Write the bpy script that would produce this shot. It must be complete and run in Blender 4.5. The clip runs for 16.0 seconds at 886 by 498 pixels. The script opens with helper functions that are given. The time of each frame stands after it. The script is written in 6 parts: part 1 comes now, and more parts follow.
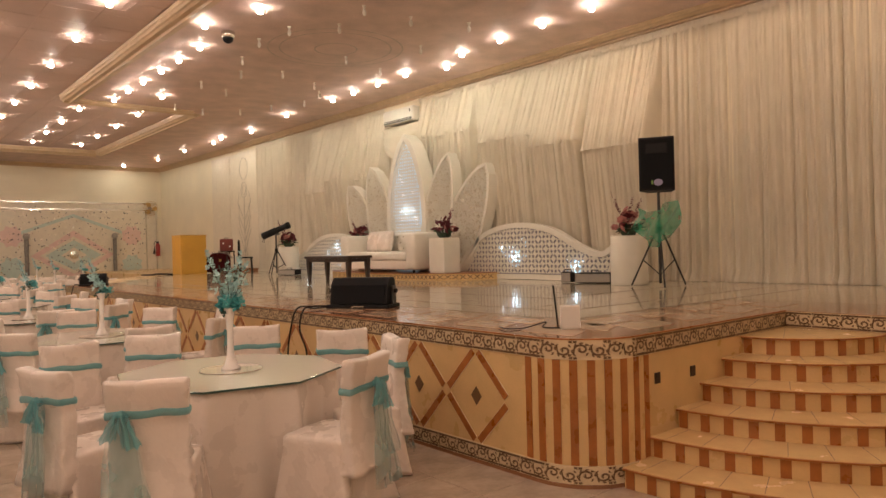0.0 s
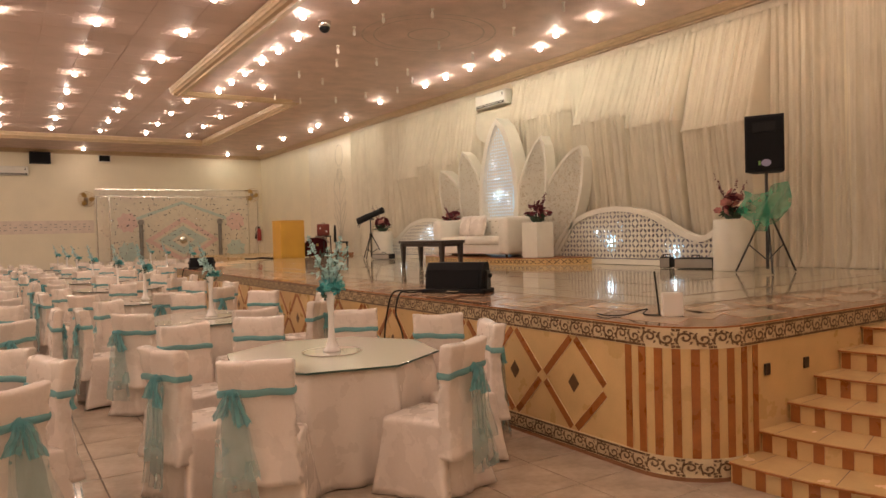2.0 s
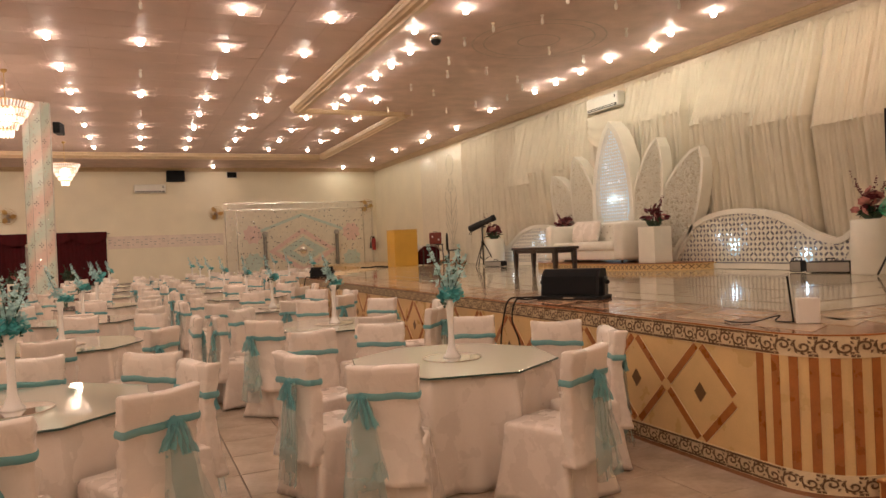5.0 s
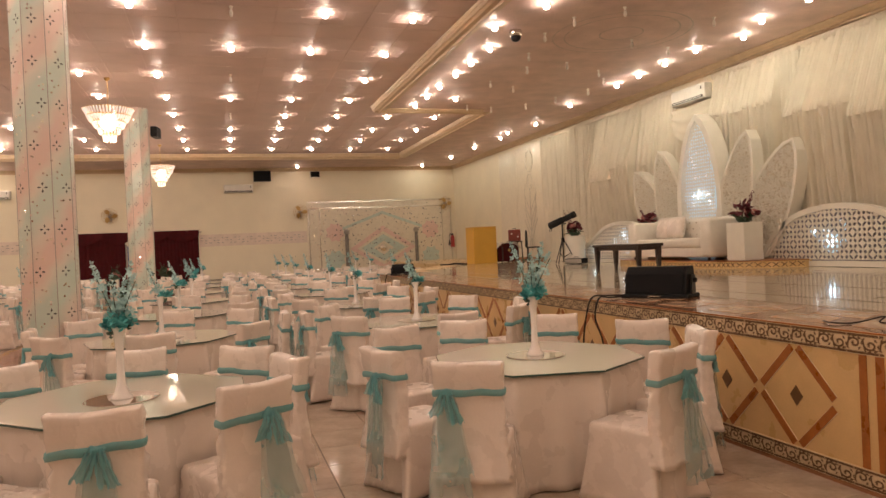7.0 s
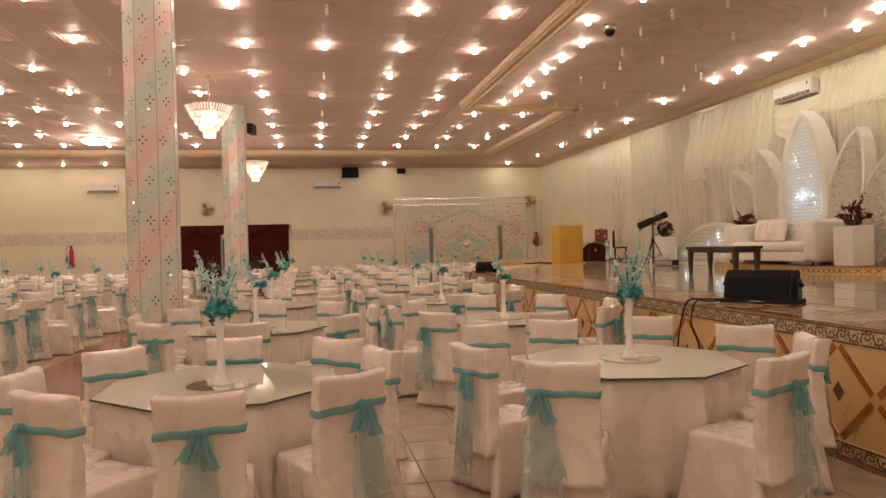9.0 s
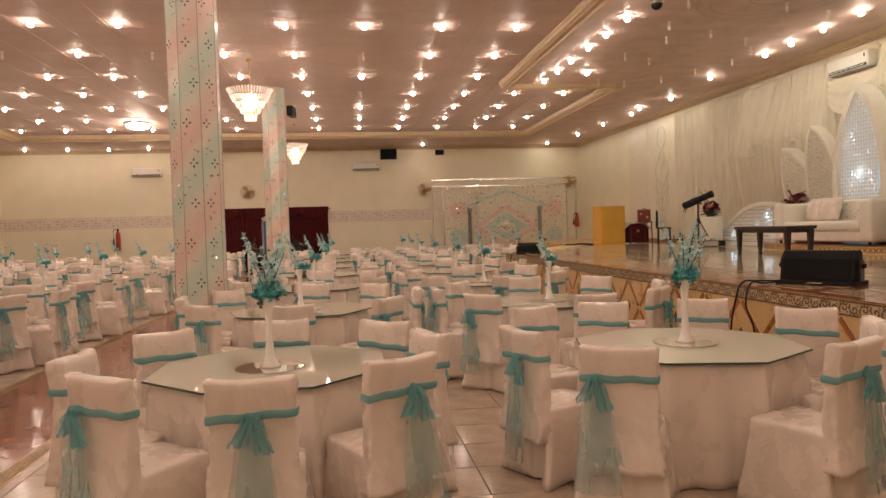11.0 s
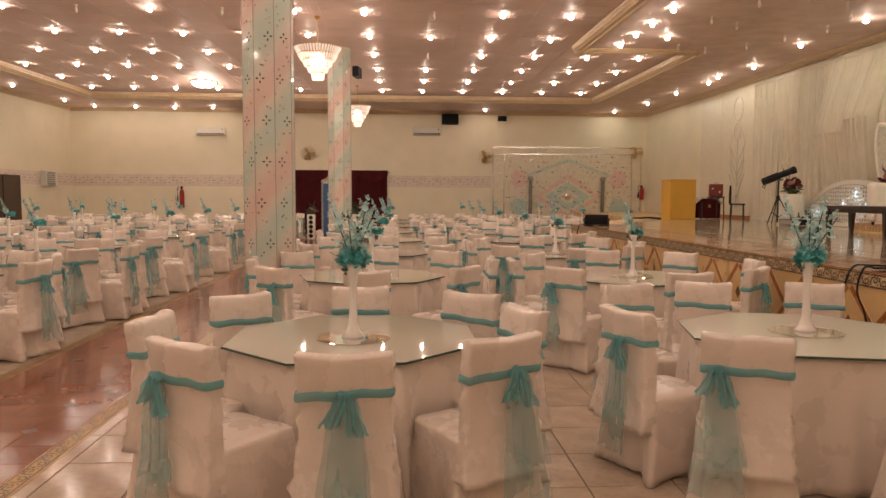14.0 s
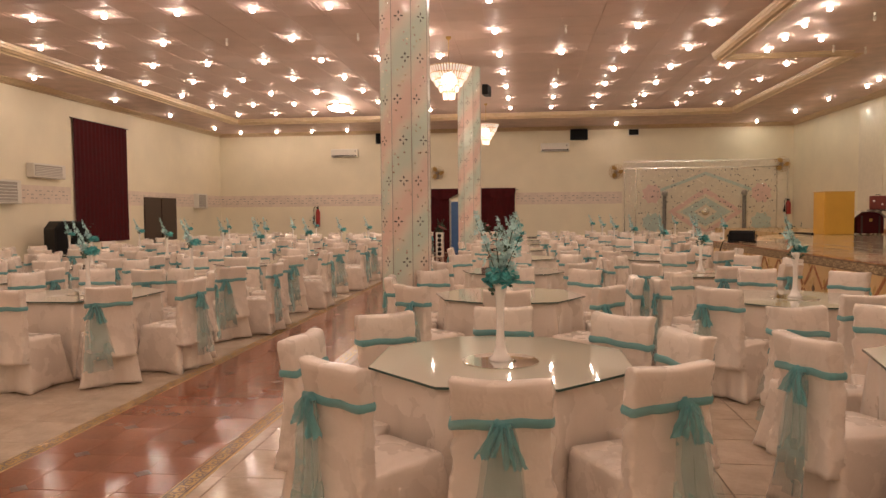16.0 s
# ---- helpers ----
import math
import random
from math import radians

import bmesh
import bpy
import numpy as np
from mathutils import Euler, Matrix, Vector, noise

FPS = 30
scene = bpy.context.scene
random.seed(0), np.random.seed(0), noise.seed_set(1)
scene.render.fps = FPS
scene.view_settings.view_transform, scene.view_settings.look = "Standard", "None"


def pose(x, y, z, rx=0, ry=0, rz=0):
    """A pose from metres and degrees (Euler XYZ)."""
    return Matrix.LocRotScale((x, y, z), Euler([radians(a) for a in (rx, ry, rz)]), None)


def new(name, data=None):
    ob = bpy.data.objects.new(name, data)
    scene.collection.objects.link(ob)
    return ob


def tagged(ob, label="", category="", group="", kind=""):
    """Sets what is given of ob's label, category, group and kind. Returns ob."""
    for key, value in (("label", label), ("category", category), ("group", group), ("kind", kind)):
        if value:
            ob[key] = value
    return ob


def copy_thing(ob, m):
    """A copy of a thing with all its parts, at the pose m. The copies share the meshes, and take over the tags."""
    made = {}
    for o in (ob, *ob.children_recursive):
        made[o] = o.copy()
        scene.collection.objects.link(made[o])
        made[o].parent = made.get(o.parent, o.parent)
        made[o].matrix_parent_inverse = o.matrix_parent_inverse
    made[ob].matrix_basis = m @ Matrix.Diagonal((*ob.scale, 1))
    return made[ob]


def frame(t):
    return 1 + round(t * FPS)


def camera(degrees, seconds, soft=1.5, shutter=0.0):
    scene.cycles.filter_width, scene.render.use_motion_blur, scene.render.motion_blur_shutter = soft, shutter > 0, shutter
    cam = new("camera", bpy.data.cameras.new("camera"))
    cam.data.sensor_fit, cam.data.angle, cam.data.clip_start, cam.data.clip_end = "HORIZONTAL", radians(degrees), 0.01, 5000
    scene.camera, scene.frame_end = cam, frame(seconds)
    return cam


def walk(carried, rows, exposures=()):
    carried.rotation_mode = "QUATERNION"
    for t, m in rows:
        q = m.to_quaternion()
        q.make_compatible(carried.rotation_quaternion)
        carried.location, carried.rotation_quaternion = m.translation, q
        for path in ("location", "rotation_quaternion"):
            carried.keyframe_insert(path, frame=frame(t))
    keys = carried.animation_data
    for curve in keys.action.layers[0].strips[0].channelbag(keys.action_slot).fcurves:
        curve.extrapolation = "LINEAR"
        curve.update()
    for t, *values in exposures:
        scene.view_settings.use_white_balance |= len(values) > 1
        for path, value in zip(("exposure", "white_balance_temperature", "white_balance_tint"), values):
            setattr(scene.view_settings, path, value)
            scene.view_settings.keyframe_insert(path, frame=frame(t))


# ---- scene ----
cam = camera(64.31, 16.0)
PATH = [
    (0.0, -0.001, 0.000, 1.591, -40.154, -0.179, 1.420),
    (0.5, -0.007, 0.009, 1.596, -39.116, -0.384, 1.306),
    (1.0, -0.011, 0.018, 1.600, -36.303, 0.207, 0.999),
    (1.5, -0.016, 0.027, 1.599, -34.839, -0.851, 1.351),
    (2.0, -0.022, 0.038, 1.599, -32.796, -1.270, 1.558),
    (2.5, -0.033, 0.036, 1.600, -30.826, -0.372, 1.362),
    (3.0, -0.046, 0.033, 1.601, -29.263, -0.091, 1.530),
    (3.5, -0.059, 0.031, 1.601, -27.710, -0.215, 1.772),
    (4.0, -0.071, 0.033, 1.602, -26.425, -0.031, 2.114),
    (6.5, -0.128, 0.004, 1.606, -19.410, -0.828, 2.636),
    (7.0, -0.139, 0.013, 1.609, -17.582, -0.326, 2.651),
    (7.5, -0.152, 0.028, 1.609, -15.752, -0.311, 2.702),
    (8.0, -0.163, 0.045, 1.607, -14.394, -0.294, 2.112),
    (8.5, -0.188, 0.067, 1.603, -12.603, -0.139, 1.471),
    (9.0, -0.197, 0.086, 1.600, -10.924, -0.251, 1.457),
    (9.5, -0.210, 0.092, 1.597, -9.873, -0.673, 1.095),
    (12.0, -0.295, 0.319, 1.599, -6.127, -2.034, 1.501),
    (12.5, -0.324, 0.381, 1.595, -5.250, -2.711, 0.853),
    (13.0, -0.373, 0.463, 1.594, -6.172, -4.200, 0.495),
    (13.5, -0.438, 0.538, 1.595, -4.526, -3.548, 0.228),
    (14.0, -0.480, 0.583, 1.591, -3.634, -4.234, -0.218),
    (14.5, -0.514, 0.607, 1.585, -1.722, -4.846, 0.725),
    (15.0, -0.545, 0.632, 1.581, 1.000, -4.397, 0.800),
    (15.5, -0.585, 0.682, 1.582, 4.937, -4.674, 1.068),
    (16.0, -0.616, 0.742, 1.590, 6.423, -2.792, 0.484),
]
walk(cam, [(t, pose(x, y, z, 90 + pitch, roll, yaw)) for t, x, y, z, yaw, pitch, roll in PATH], [(0.0, 0.0), (4.0, -0.02), (8.0, -0.08), (12.0, -0.17), (16.0, -0.17)])

# ---- world and light ----
world = bpy.data.worlds.new("world")
scene.world = world
world.use_nodes = True
world.node_tree.nodes["Background"].inputs[0].default_value = (0.9, 0.75, 0.6, 1)
world.node_tree.nodes["Background"].inputs[1].default_value = 0.006

BULB = bpy.data.lights.new("bulb_light", "SPOT")
BULB.energy, BULB.color, BULB.shadow_soft_size = 13.0, (1.0, 0.73, 0.58), 0.05
BULB.spot_size, BULB.spot_blend = radians(170), 0.85
# the whiter bulbs along the stage drapes
COOL = bpy.data.lights.new("stage_bulb_light", "SPOT")
COOL.energy, COOL.color, COOL.shadow_soft_size = 13.5, (0.97, 1.0, 0.80), 0.05
COOL.spot_size, COOL.spot_blend = radians(176), 0.15
# the redder bulbs over the stairs
WARM = bpy.data.lights.new("stair_bulb_light", "SPOT")
WARM.energy, WARM.color, WARM.shadow_soft_size = 23.0, (1.0, 0.68, 0.45), 0.05
WARM.spot_size, WARM.spot_blend = radians(176), 0.2

# main sizes
FAR, EAST, WEST, SOUTH = 29.87, 9.95, -13.5, -6.0
LOW, TRAY = 5.1, 5.2
STAGE, FRONT, SIDE, CORNER = 0.97, 3.51, 2.75, 0.47


# ---- materials ----
def mat(name, color, rough=0.5, metal=0.0, vary=0.12, scale=8.0, fine=80.0, bump=0.1, coat=0.0, emit=0.0, alpha=1.0, island=0.0, sheen=0.0, transmission=0.0, spec=0.5):
    m = bpy.data.materials.new(name)
    m.use_nodes = True
    nt = m.node_tree
    b = nt.nodes["Principled BSDF"]
    b.inputs["Base Color"].default_value = (*color, 1)
    b.inputs["Roughness"].default_value = rough
    b.inputs["Metallic"].default_value = metal
    b.inputs["Coat Weight"].default_value = coat
    b.inputs["Specular IOR Level"].default_value = spec
    b.inputs["Coat Roughness"].default_value = 0.05
    b.inputs["Alpha"].default_value = alpha
    b.inputs["Sheen Weight"].default_value = sheen
    b.inputs["Transmission Weight"].default_value = transmission
    if emit:
        b.inputs["Emission Color"].default_value = (*color, 1)
        b.inputs["Emission Strength"].default_value = emit
    if vary:
        tc = nt.nodes.new("ShaderNodeTexCoord")
        n1 = nt.nodes.new("ShaderNodeTexNoise")
        n2 = nt.nodes.new("ShaderNodeTexNoise")
        n1.inputs["Scale"].default_value, n2.inputs["Scale"].default_value = scale, fine
        n1.inputs["Detail"].default_value = 5
        for n in (n1, n2):
            nt.links.new(tc.outputs["Object"], n.inputs["Vector"])
        add = nt.nodes.new("ShaderNodeMath")
        add.operation = "MULTIPLY_ADD"
        nt.links.new(n2.outputs[0], add.inputs[0])
        add.inputs[1].default_value = 0.35
        nt.links.new(n1.outputs[0], add.inputs[2])
        ramp = nt.nodes.new("ShaderNodeMapRange")
        ramp.inputs["From Min"].default_value, ramp.inputs["From Max"].default_value = 0.4, 0.95
        ramp.inputs["To Min"].default_value, ramp.inputs["To Max"].default_value = 1 - vary, 1 + vary * 0.6
        nt.links.new(add.outputs[0], ramp.inputs[0])
        last = ramp.outputs[0]
        if island:
            oi = nt.nodes.new("ShaderNodeObjectInfo")
            ge = nt.nodes.new("ShaderNodeNewGeometry")
            sm = nt.nodes.new("ShaderNodeMath")
            sm.operation = "ADD"
            nt.links.new(oi.outputs["Random"], sm.inputs[0])
            nt.links.new(ge.outputs["Random Per Island"], sm.inputs[1])
            fr = nt.nodes.new("ShaderNodeMath")
            fr.operation = "FRACT"
            nt.links.new(sm.outputs[0], fr.inputs[0])
            ma = nt.nodes.new("ShaderNodeMath")
            ma.operation = "MULTIPLY_ADD"
            nt.links.new(fr.outputs[0], ma.inputs[0])
            ma.inputs[1].default_value = island
            nt.links.new(last, ma.inputs[2])
            last = ma.outputs[0]
        mix = nt.nodes.new("ShaderNodeVectorMath")
        mix.operation = "SCALE"
        mix.inputs[0].default_value = color
        nt.links.new(last, mix.inputs["Scale"])
        nt.links.new(mix.outputs[0], b.inputs["Base Color"])
        rr = nt.nodes.new("ShaderNodeMapRange")
        rr.inputs["To Min"].default_value, rr.inputs["To Max"].default_value = rough * 0.8, min(1, rough * 1.25)
        nt.links.new(n1.outputs[0], rr.inputs[0])
        nt.links.new(rr.outputs[0], b.inputs["Roughness"])
        if bump:
            bp = nt.nodes.new("ShaderNodeBump")
            bp.inputs["Strength"].default_value = bump
            bp.inputs["Distance"].default_value = 0.01
            nt.links.new(add.outputs[0], bp.inputs["Height"])
            nt.links.new(bp.outputs[0], b.inputs["Normal"])
    return m


def organza(name, color, cover):
    """Sheer fabric: partly see-through, lets light through."""
    m = bpy.data.materials.new(name)
    m.use_nodes = True
    nt = m.node_tree
    out, b = nt.nodes["Material Output"], nt.nodes["Principled BSDF"]
    b.inputs["Base Color"].default_value = (*color, 1)
    b.inputs["Roughness"].default_value = 0.55
    b.inputs["Sheen Weight"].default_value = 0.3
    tl = nt.nodes.new("ShaderNodeBsdfTranslucent")
    tl.inputs[0].default_value = (*color, 1)
    tp = nt.nodes.new("ShaderNodeBsdfTransparent")
    tc = nt.nodes.new("ShaderNodeTexCoord")
    no = nt.nodes.new("ShaderNodeTexNoise")
    no.inputs["Scale"].default_value = 5
    nt.links.new(tc.outputs["Object"], no.inputs["Vector"])
    mr = nt.nodes.new("ShaderNodeMapRange")
    mr.inputs["From Min"].default_value, mr.inputs["From Max"].default_value = 0.3, 0.7
    mr.inputs["To Min"].default_value, mr.inputs["To Max"].default_value = cover - 0.1, min(1, cover + 0.1)
    nt.links.new(no.outputs[0], mr.inputs[0])
    m1, m2 = nt.nodes.new("ShaderNodeMixShader"), nt.nodes.new("ShaderNodeMixShader")
    m1.inputs[0].default_value = 0.4
    nt.links.new(b.outputs[0], m1.inputs[1])
    nt.links.new(tl.outputs[0], m1.inputs[2])
    nt.links.new(mr.outputs[0], m2.inputs[0])
    nt.links.new(tp.outputs[0], m2.inputs[1])
    nt.links.new(m1.outputs[0], m2.inputs[2])
    nt.links.new(m2.outputs[0], out.inputs[0])
    return m


def satin(name, color, relief=0.5):
    """White satin with soft crushed relief."""
    m = mat(name, color, rough=0.27, vary=0.06, scale=5, fine=60, bump=0.0, sheen=0.1, spec=0.7)
    nt = m.node_tree
    b = nt.nodes["Principled BSDF"]
    tc = nt.nodes.new("ShaderNodeTexCoord")
    mp = nt.nodes.new("ShaderNodeMapping")
    mp.inputs["Scale"].default_value = (1, 1, 0.8)
    oi = nt.nodes.new("ShaderNodeObjectInfo")
    ad = nt.nodes.new("ShaderNodeVectorMath")
    sc = nt.nodes.new("ShaderNodeMath")
    sc.operation = "MULTIPLY"
    sc.inputs[1].default_value = 40
    nt.links.new(oi.outputs["Random"], sc.inputs[0])
    nt.links.new(tc.outputs["Object"], ad.inputs[0])
    nt.links.new(sc.outputs[0], ad.inputs[1])
    nt.links.new(ad.outputs[0], mp.inputs[0])
    no = nt.nodes.new("ShaderNodeTexNoise")
    no.inputs["Scale"].default_value = 11
    no.inputs["Detail"].default_value = 2.5
    no.inputs["Distortion"].default_value = 1.8
    nt.links.new(mp.outputs[0], no.inputs["Vector"])
    bp = nt.nodes.new("ShaderNodeBump")
    bp.inputs["Strength"].default_value = relief
    bp.inputs["Distance"].default_value = 0.022
    nt.links.new(no.outputs[0], bp.inputs["Height"])
    nt.links.new(bp.outputs[0], b.inputs["Normal"])
    return m


def banded(name):
    """Cream cladding with slanting pink and mint bands, as on the columns."""
    m = mat(name, (0.75, 0.70, 0.62), rough=0.3, vary=0.05, coat=0.3)
    nt = m.node_tree
    b = nt.nodes["Principled BSDF"]
    tc = nt.nodes.new("ShaderNodeTexCoord")
    sp = nt.nodes.new("ShaderNodeSeparateXYZ")
    nt.links.new(tc.outputs["Object"], sp.inputs[0])
    at = nt.nodes.new("ShaderNodeMath")
    at.operation = "ARCTAN2"
    nt.links.new(sp.outputs[1], at.inputs[0])
    nt.links.new(sp.outputs[0], at.inputs[1])
    tw = nt.nodes.new("ShaderNodeMath")
    tw.operation = "MULTIPLY_ADD"
    tw.inputs[1].default_value = 1 / math.pi
    nt.links.new(at.outputs[0], tw.inputs[0])
    hz = nt.nodes.new("ShaderNodeMath")
    hz.operation = "MULTIPLY"
    hz.inputs[1].default_value = -0.85
    nt.links.new(sp.outputs[2], hz.inputs[0])
    nt.links.new(hz.outputs[0], tw.inputs[2])
    no = nt.nodes.new("ShaderNodeTexNoise")
    no.inputs["Scale"].default_value = 5
    nt.links.new(tc.outputs["Object"], no.inputs["Vector"])
    ad = nt.nodes.new("ShaderNodeMath")
    ad.operation = "MULTIPLY_ADD"
    ad.inputs[1].default_value = 0.25
    nt.links.new(no.outputs[0], ad.inputs[0])
    nt.links.new(tw.outputs[0], ad.inputs[2])
    fr = nt.nodes.new("ShaderNodeMath")
    fr.operation = "FRACT"
    nt.links.new(ad.outputs[0], fr.inputs[0])
    cr = nt.nodes.new("ShaderNodeValToRGB")
    e = cr.color_ramp.elements
    e[0].position, e[0].color = 0.0, (0.68, 0.62, 0.53, 1)
    e[1].position, e[1].color = 1.0, (0.68, 0.62, 0.53, 1)
    for p, c in ((0.16, (0.72, 0.54, 0.47, 1)), (0.32, (0.72, 0.54, 0.47, 1)), (0.46, (0.7, 0.64, 0.55, 1)), (0.62, (0.54, 0.63, 0.55, 1)), (0.8, (0.54, 0.63, 0.55, 1))):
        q = e.new(p)
        q.color = c
    nt.links.new(fr.outputs[0], cr.inputs[0])
    nt.links.new(cr.outputs[0], b.inputs["Base Color"])
    return m


WALL = mat("wall_paint", (0.80, 0.72, 0.55), 0.6, vary=0.07, scale=1.2, fine=30, bump=0.05)
CEIL = mat("ceiling_panel", (0.68, 0.525, 0.47), 0.5, vary=0.1, scale=1.5, fine=40, bump=0.08, spec=0.15)
CEILFLAT = mat("ceiling_board", (0.68, 0.525, 0.465), 0.55, vary=0.2, scale=2.5, fine=30, bump=0.08, spec=0.12)
GOLD = mat("moulding_gold", (0.58, 0.43, 0.27), 0.4, vary=0.15, scale=6, bump=0.1)
TILE = mat("floor_tile", (0.47, 0.37, 0.28), 0.12, vary=0.3, scale=5, fine=25, bump=0.02, island=0.06)
GROUT = mat("grout", (0.11, 0.08, 0.055), 0.8)
TERRA = mat("terracotta_tile", (0.25, 0.088, 0.045), 0.14, vary=0.25, scale=3, fine=40, bump=0.04, island=0.08)
DARKSPOT = mat("dark_inset", (0.12, 0.06, 0.04), 0.3)
STAGETILE = mat("stage_tile", (0.43, 0.37, 0.26), 0.08, vary=0.12, scale=3, fine=25, bump=0.015, island=0.06)
STAGEWALL = mat("stage_wall_tile", (0.64, 0.43, 0.195), 0.28, vary=0.12, scale=4, bump=0.05, island=0.05)
BROWN = mat("brown_tile", (0.34, 0.112, 0.022), 0.28, vary=0.25, scale=9, bump=0.05, island=0.06)
CREAMTILE = mat("cream_tile", (0.70, 0.48, 0.225), 0.25, vary=0.1, scale=6, bump=0.04, island=0.06)
BORDERTILE = mat("border_tile", (0.72, 0.57, 0.36), 0.25, vary=0.12, scale=8, bump=0.04)
PALEGROUT = mat("pale_grout", (0.74, 0.60, 0.40), 0.7)
SCROLL = mat("scroll_glaze", (0.14, 0.072, 0.03), 0.3, vary=0.2)
SATIN = satin("white_satin", (0.74, 0.645, 0.565), 0.16)
CLOTH = satin("table_linen", (0.73, 0.64, 0.56), 0.08)
TEAL = organza("teal_organza", (0.19, 0.50, 0.53), 0.72)
TEALTAIL = organza("teal_organza_tail", (0.42, 0.62, 0.60), 0.36)
GLASS = mat("table_glass", (0.56, 0.56, 0.47), 0.03, vary=0.0, coat=0.6)
GLASSEDGE = mat("glass_edge", (0.03, 0.07, 0.06), 0.1, vary=0.0)
MIRROR = mat("mirror", (0.85, 0.85, 0.82), 0.03, metal=1.0, vary=0.0)
VASE = mat("white_vase", (0.82, 0.77, 0.72), 0.25, vary=0.04, coat=0.3)
LEAFTEAL = mat("teal_petals", (0.09, 0.42, 0.43), 0.6, vary=0.3, scale=30, island=0.06)
BLOSSOM = mat("pale_blue_blossom", (0.42, 0.64, 0.64), 0.6, vary=0.25, scale=40, island=0.12)
STEM = mat("dark_stem", (0.06, 0.11, 0.08), 0.7)
DRAPE = mat("ivory_drape", (0.70, 0.63, 0.50), 0.6, vary=0.08, scale=3, fine=90, bump=0.06, sheen=0.2)
WHITE = mat("white_lacquer", (0.78, 0.74, 0.64), 0.35, vary=0.05, scale=5, bump=0.03)
LEATHER = mat("white_leatherette", (0.78, 0.73, 0.64), 0.35, vary=0.06, scale=8, bump=0.06)
LED = mat("led_glow", (0.50, 0.68, 0.86), 0.4, vary=0.0, emit=0.5)
LEDSPOT = mat("led_spot", (0.65, 0.88, 1.0), 0.4, vary=0.0, emit=5.0)
BLACK = mat("black_plastic", (0.008, 0.008, 0.009), 0.55, vary=0.2, scale=20, spec=0.25)
BLACKMETAL = mat("black_metal", (0.02, 0.018, 0.017), 0.35, vary=0.2, scale=20)
GRILLE = mat("speaker_grille", (0.006, 0.006, 0.007), 0.7, vary=0.3, scale=60, spec=0.2, fine=300, bump=0.4)
DARKWOOD = mat("dark_wood", (0.035, 0.018, 0.012), 0.3, vary=0.3, scale=10)
MAROON = mat("maroon_velvet", (0.06, 0.005, 0.007), 0.85, vary=0.3, scale=6, spec=0.2)
YELLOW = mat("yellow_board", (0.62, 0.34, 0.045), 0.5, vary=0.12, scale=2)
RED = mat("red_enamel", (0.36, 0.02, 0.012), 0.3, vary=0.1)
BRICKRED = mat("brick_red_case", (0.20, 0.03, 0.02), 0.5, vary=0.25, scale=12)
ACWHITE = mat("ac_plastic", (0.72, 0.68, 0.6), 0.35, vary=0.05)
GREY = mat("grey_plastic", (0.34, 0.31, 0.27), 0.5)
BLUE = mat("blue_door", (0.05, 0.13, 0.30), 0.4)
DOORBROWN = mat("brown_door", (0.055, 0.03, 0.02), 0.4, vary=0.25)
PINK = mat("pink_paint", (0.74, 0.53, 0.46), 0.4, vary=0.1)
MINT = mat("mint_paint", (0.52, 0.61, 0.53), 0.4, vary=0.1)
PANELCREAM = mat("panel_cream", (0.74, 0.66, 0.52), 0.35, vary=0.08, coat=0.1)
CLAD = banded("column_cladding")
BURGUNDY = mat("burgundy_flowers", (0.14, 0.018, 0.03), 0.6, vary=0.4, scale=25, island=0.1)
PALEPINK = mat("pink_flowers", (0.5, 0.2, 0.18), 0.6, vary=0.3, scale=25)
LEAF = mat("green_leaf", (0.04, 0.07, 0.035), 0.55, vary=0.3, scale=20)
GREENNET = organza("green_tulle", (0.04, 0.42, 0.24), 0.6)
GLOW = mat("bulb_glow", (1.0, 0.82, 0.68), 0.4, vary=0.0, emit=114.0)
GLOWSOFT = mat("soft_glow", (1.0, 0.84, 0.66), 0.4, vary=0.0, emit=5.0)
# weak emission in the drops stands in for lamplight caught by them
CRYSTALGLOW = mat("crystal", (0.95, 0.82, 0.72), 0.08, vary=0.0, emit=0.6)
BRASS = mat("brass", (0.55, 0.36, 0.14), 0.3, metal=1.0)
CHROME = mat("chrome", (0.7, 0.68, 0.64), 0.15, metal=1.0, vary=0.05)
EDGEBROWN = mat("edge_brown_tile", (0.27, 0.125, 0.06), 0.12, vary=0.2, scale=4, bump=0.02, island=0.06)
LOZ = mat("lozenge_tile", (0.50, 0.35, 0.23), 0.15, vary=0.15, scale=4, bump=0.02)
TRACERY = mat("tracery_grey", (0.45, 0.41, 0.34), 0.4)
PAPERWHITE = mat("white_plastic", (0.8, 0.75, 0.68), 0.4, vary=0.03)


# ---- mesh helpers ----
def smooth(bm, on=True):
    for f in bm.faces:
        f.smooth = on
    return bm


def box(bm, x0, y0, z0, x1, y1, z1, bevel=0.0, m=None):
    g = bmesh.ops.create_cube(bm, size=1)
    vs = g["verts"]
    bmesh.ops.scale(bm, vec=(x1 - x0, y1 - y0, z1 - z0), verts=vs)
    bmesh.ops.translate(bm, vec=((x0 + x1) / 2, (y0 + y1) / 2, (z0 + z1) / 2), verts=vs)
    if bevel:
        es = {e for v in vs for e in v.link_edges}
        r = bmesh.ops.bevel(bm, geom=list(es), offset=bevel, segments=2, affect="EDGES", profile=0.5)
        vs = list({v for f in r["faces"] for v in f.verts} | {v for v in vs if v.is_valid})
    if m is not None:
        bmesh.ops.transform(bm, matrix=m, verts=vs)
    return bm


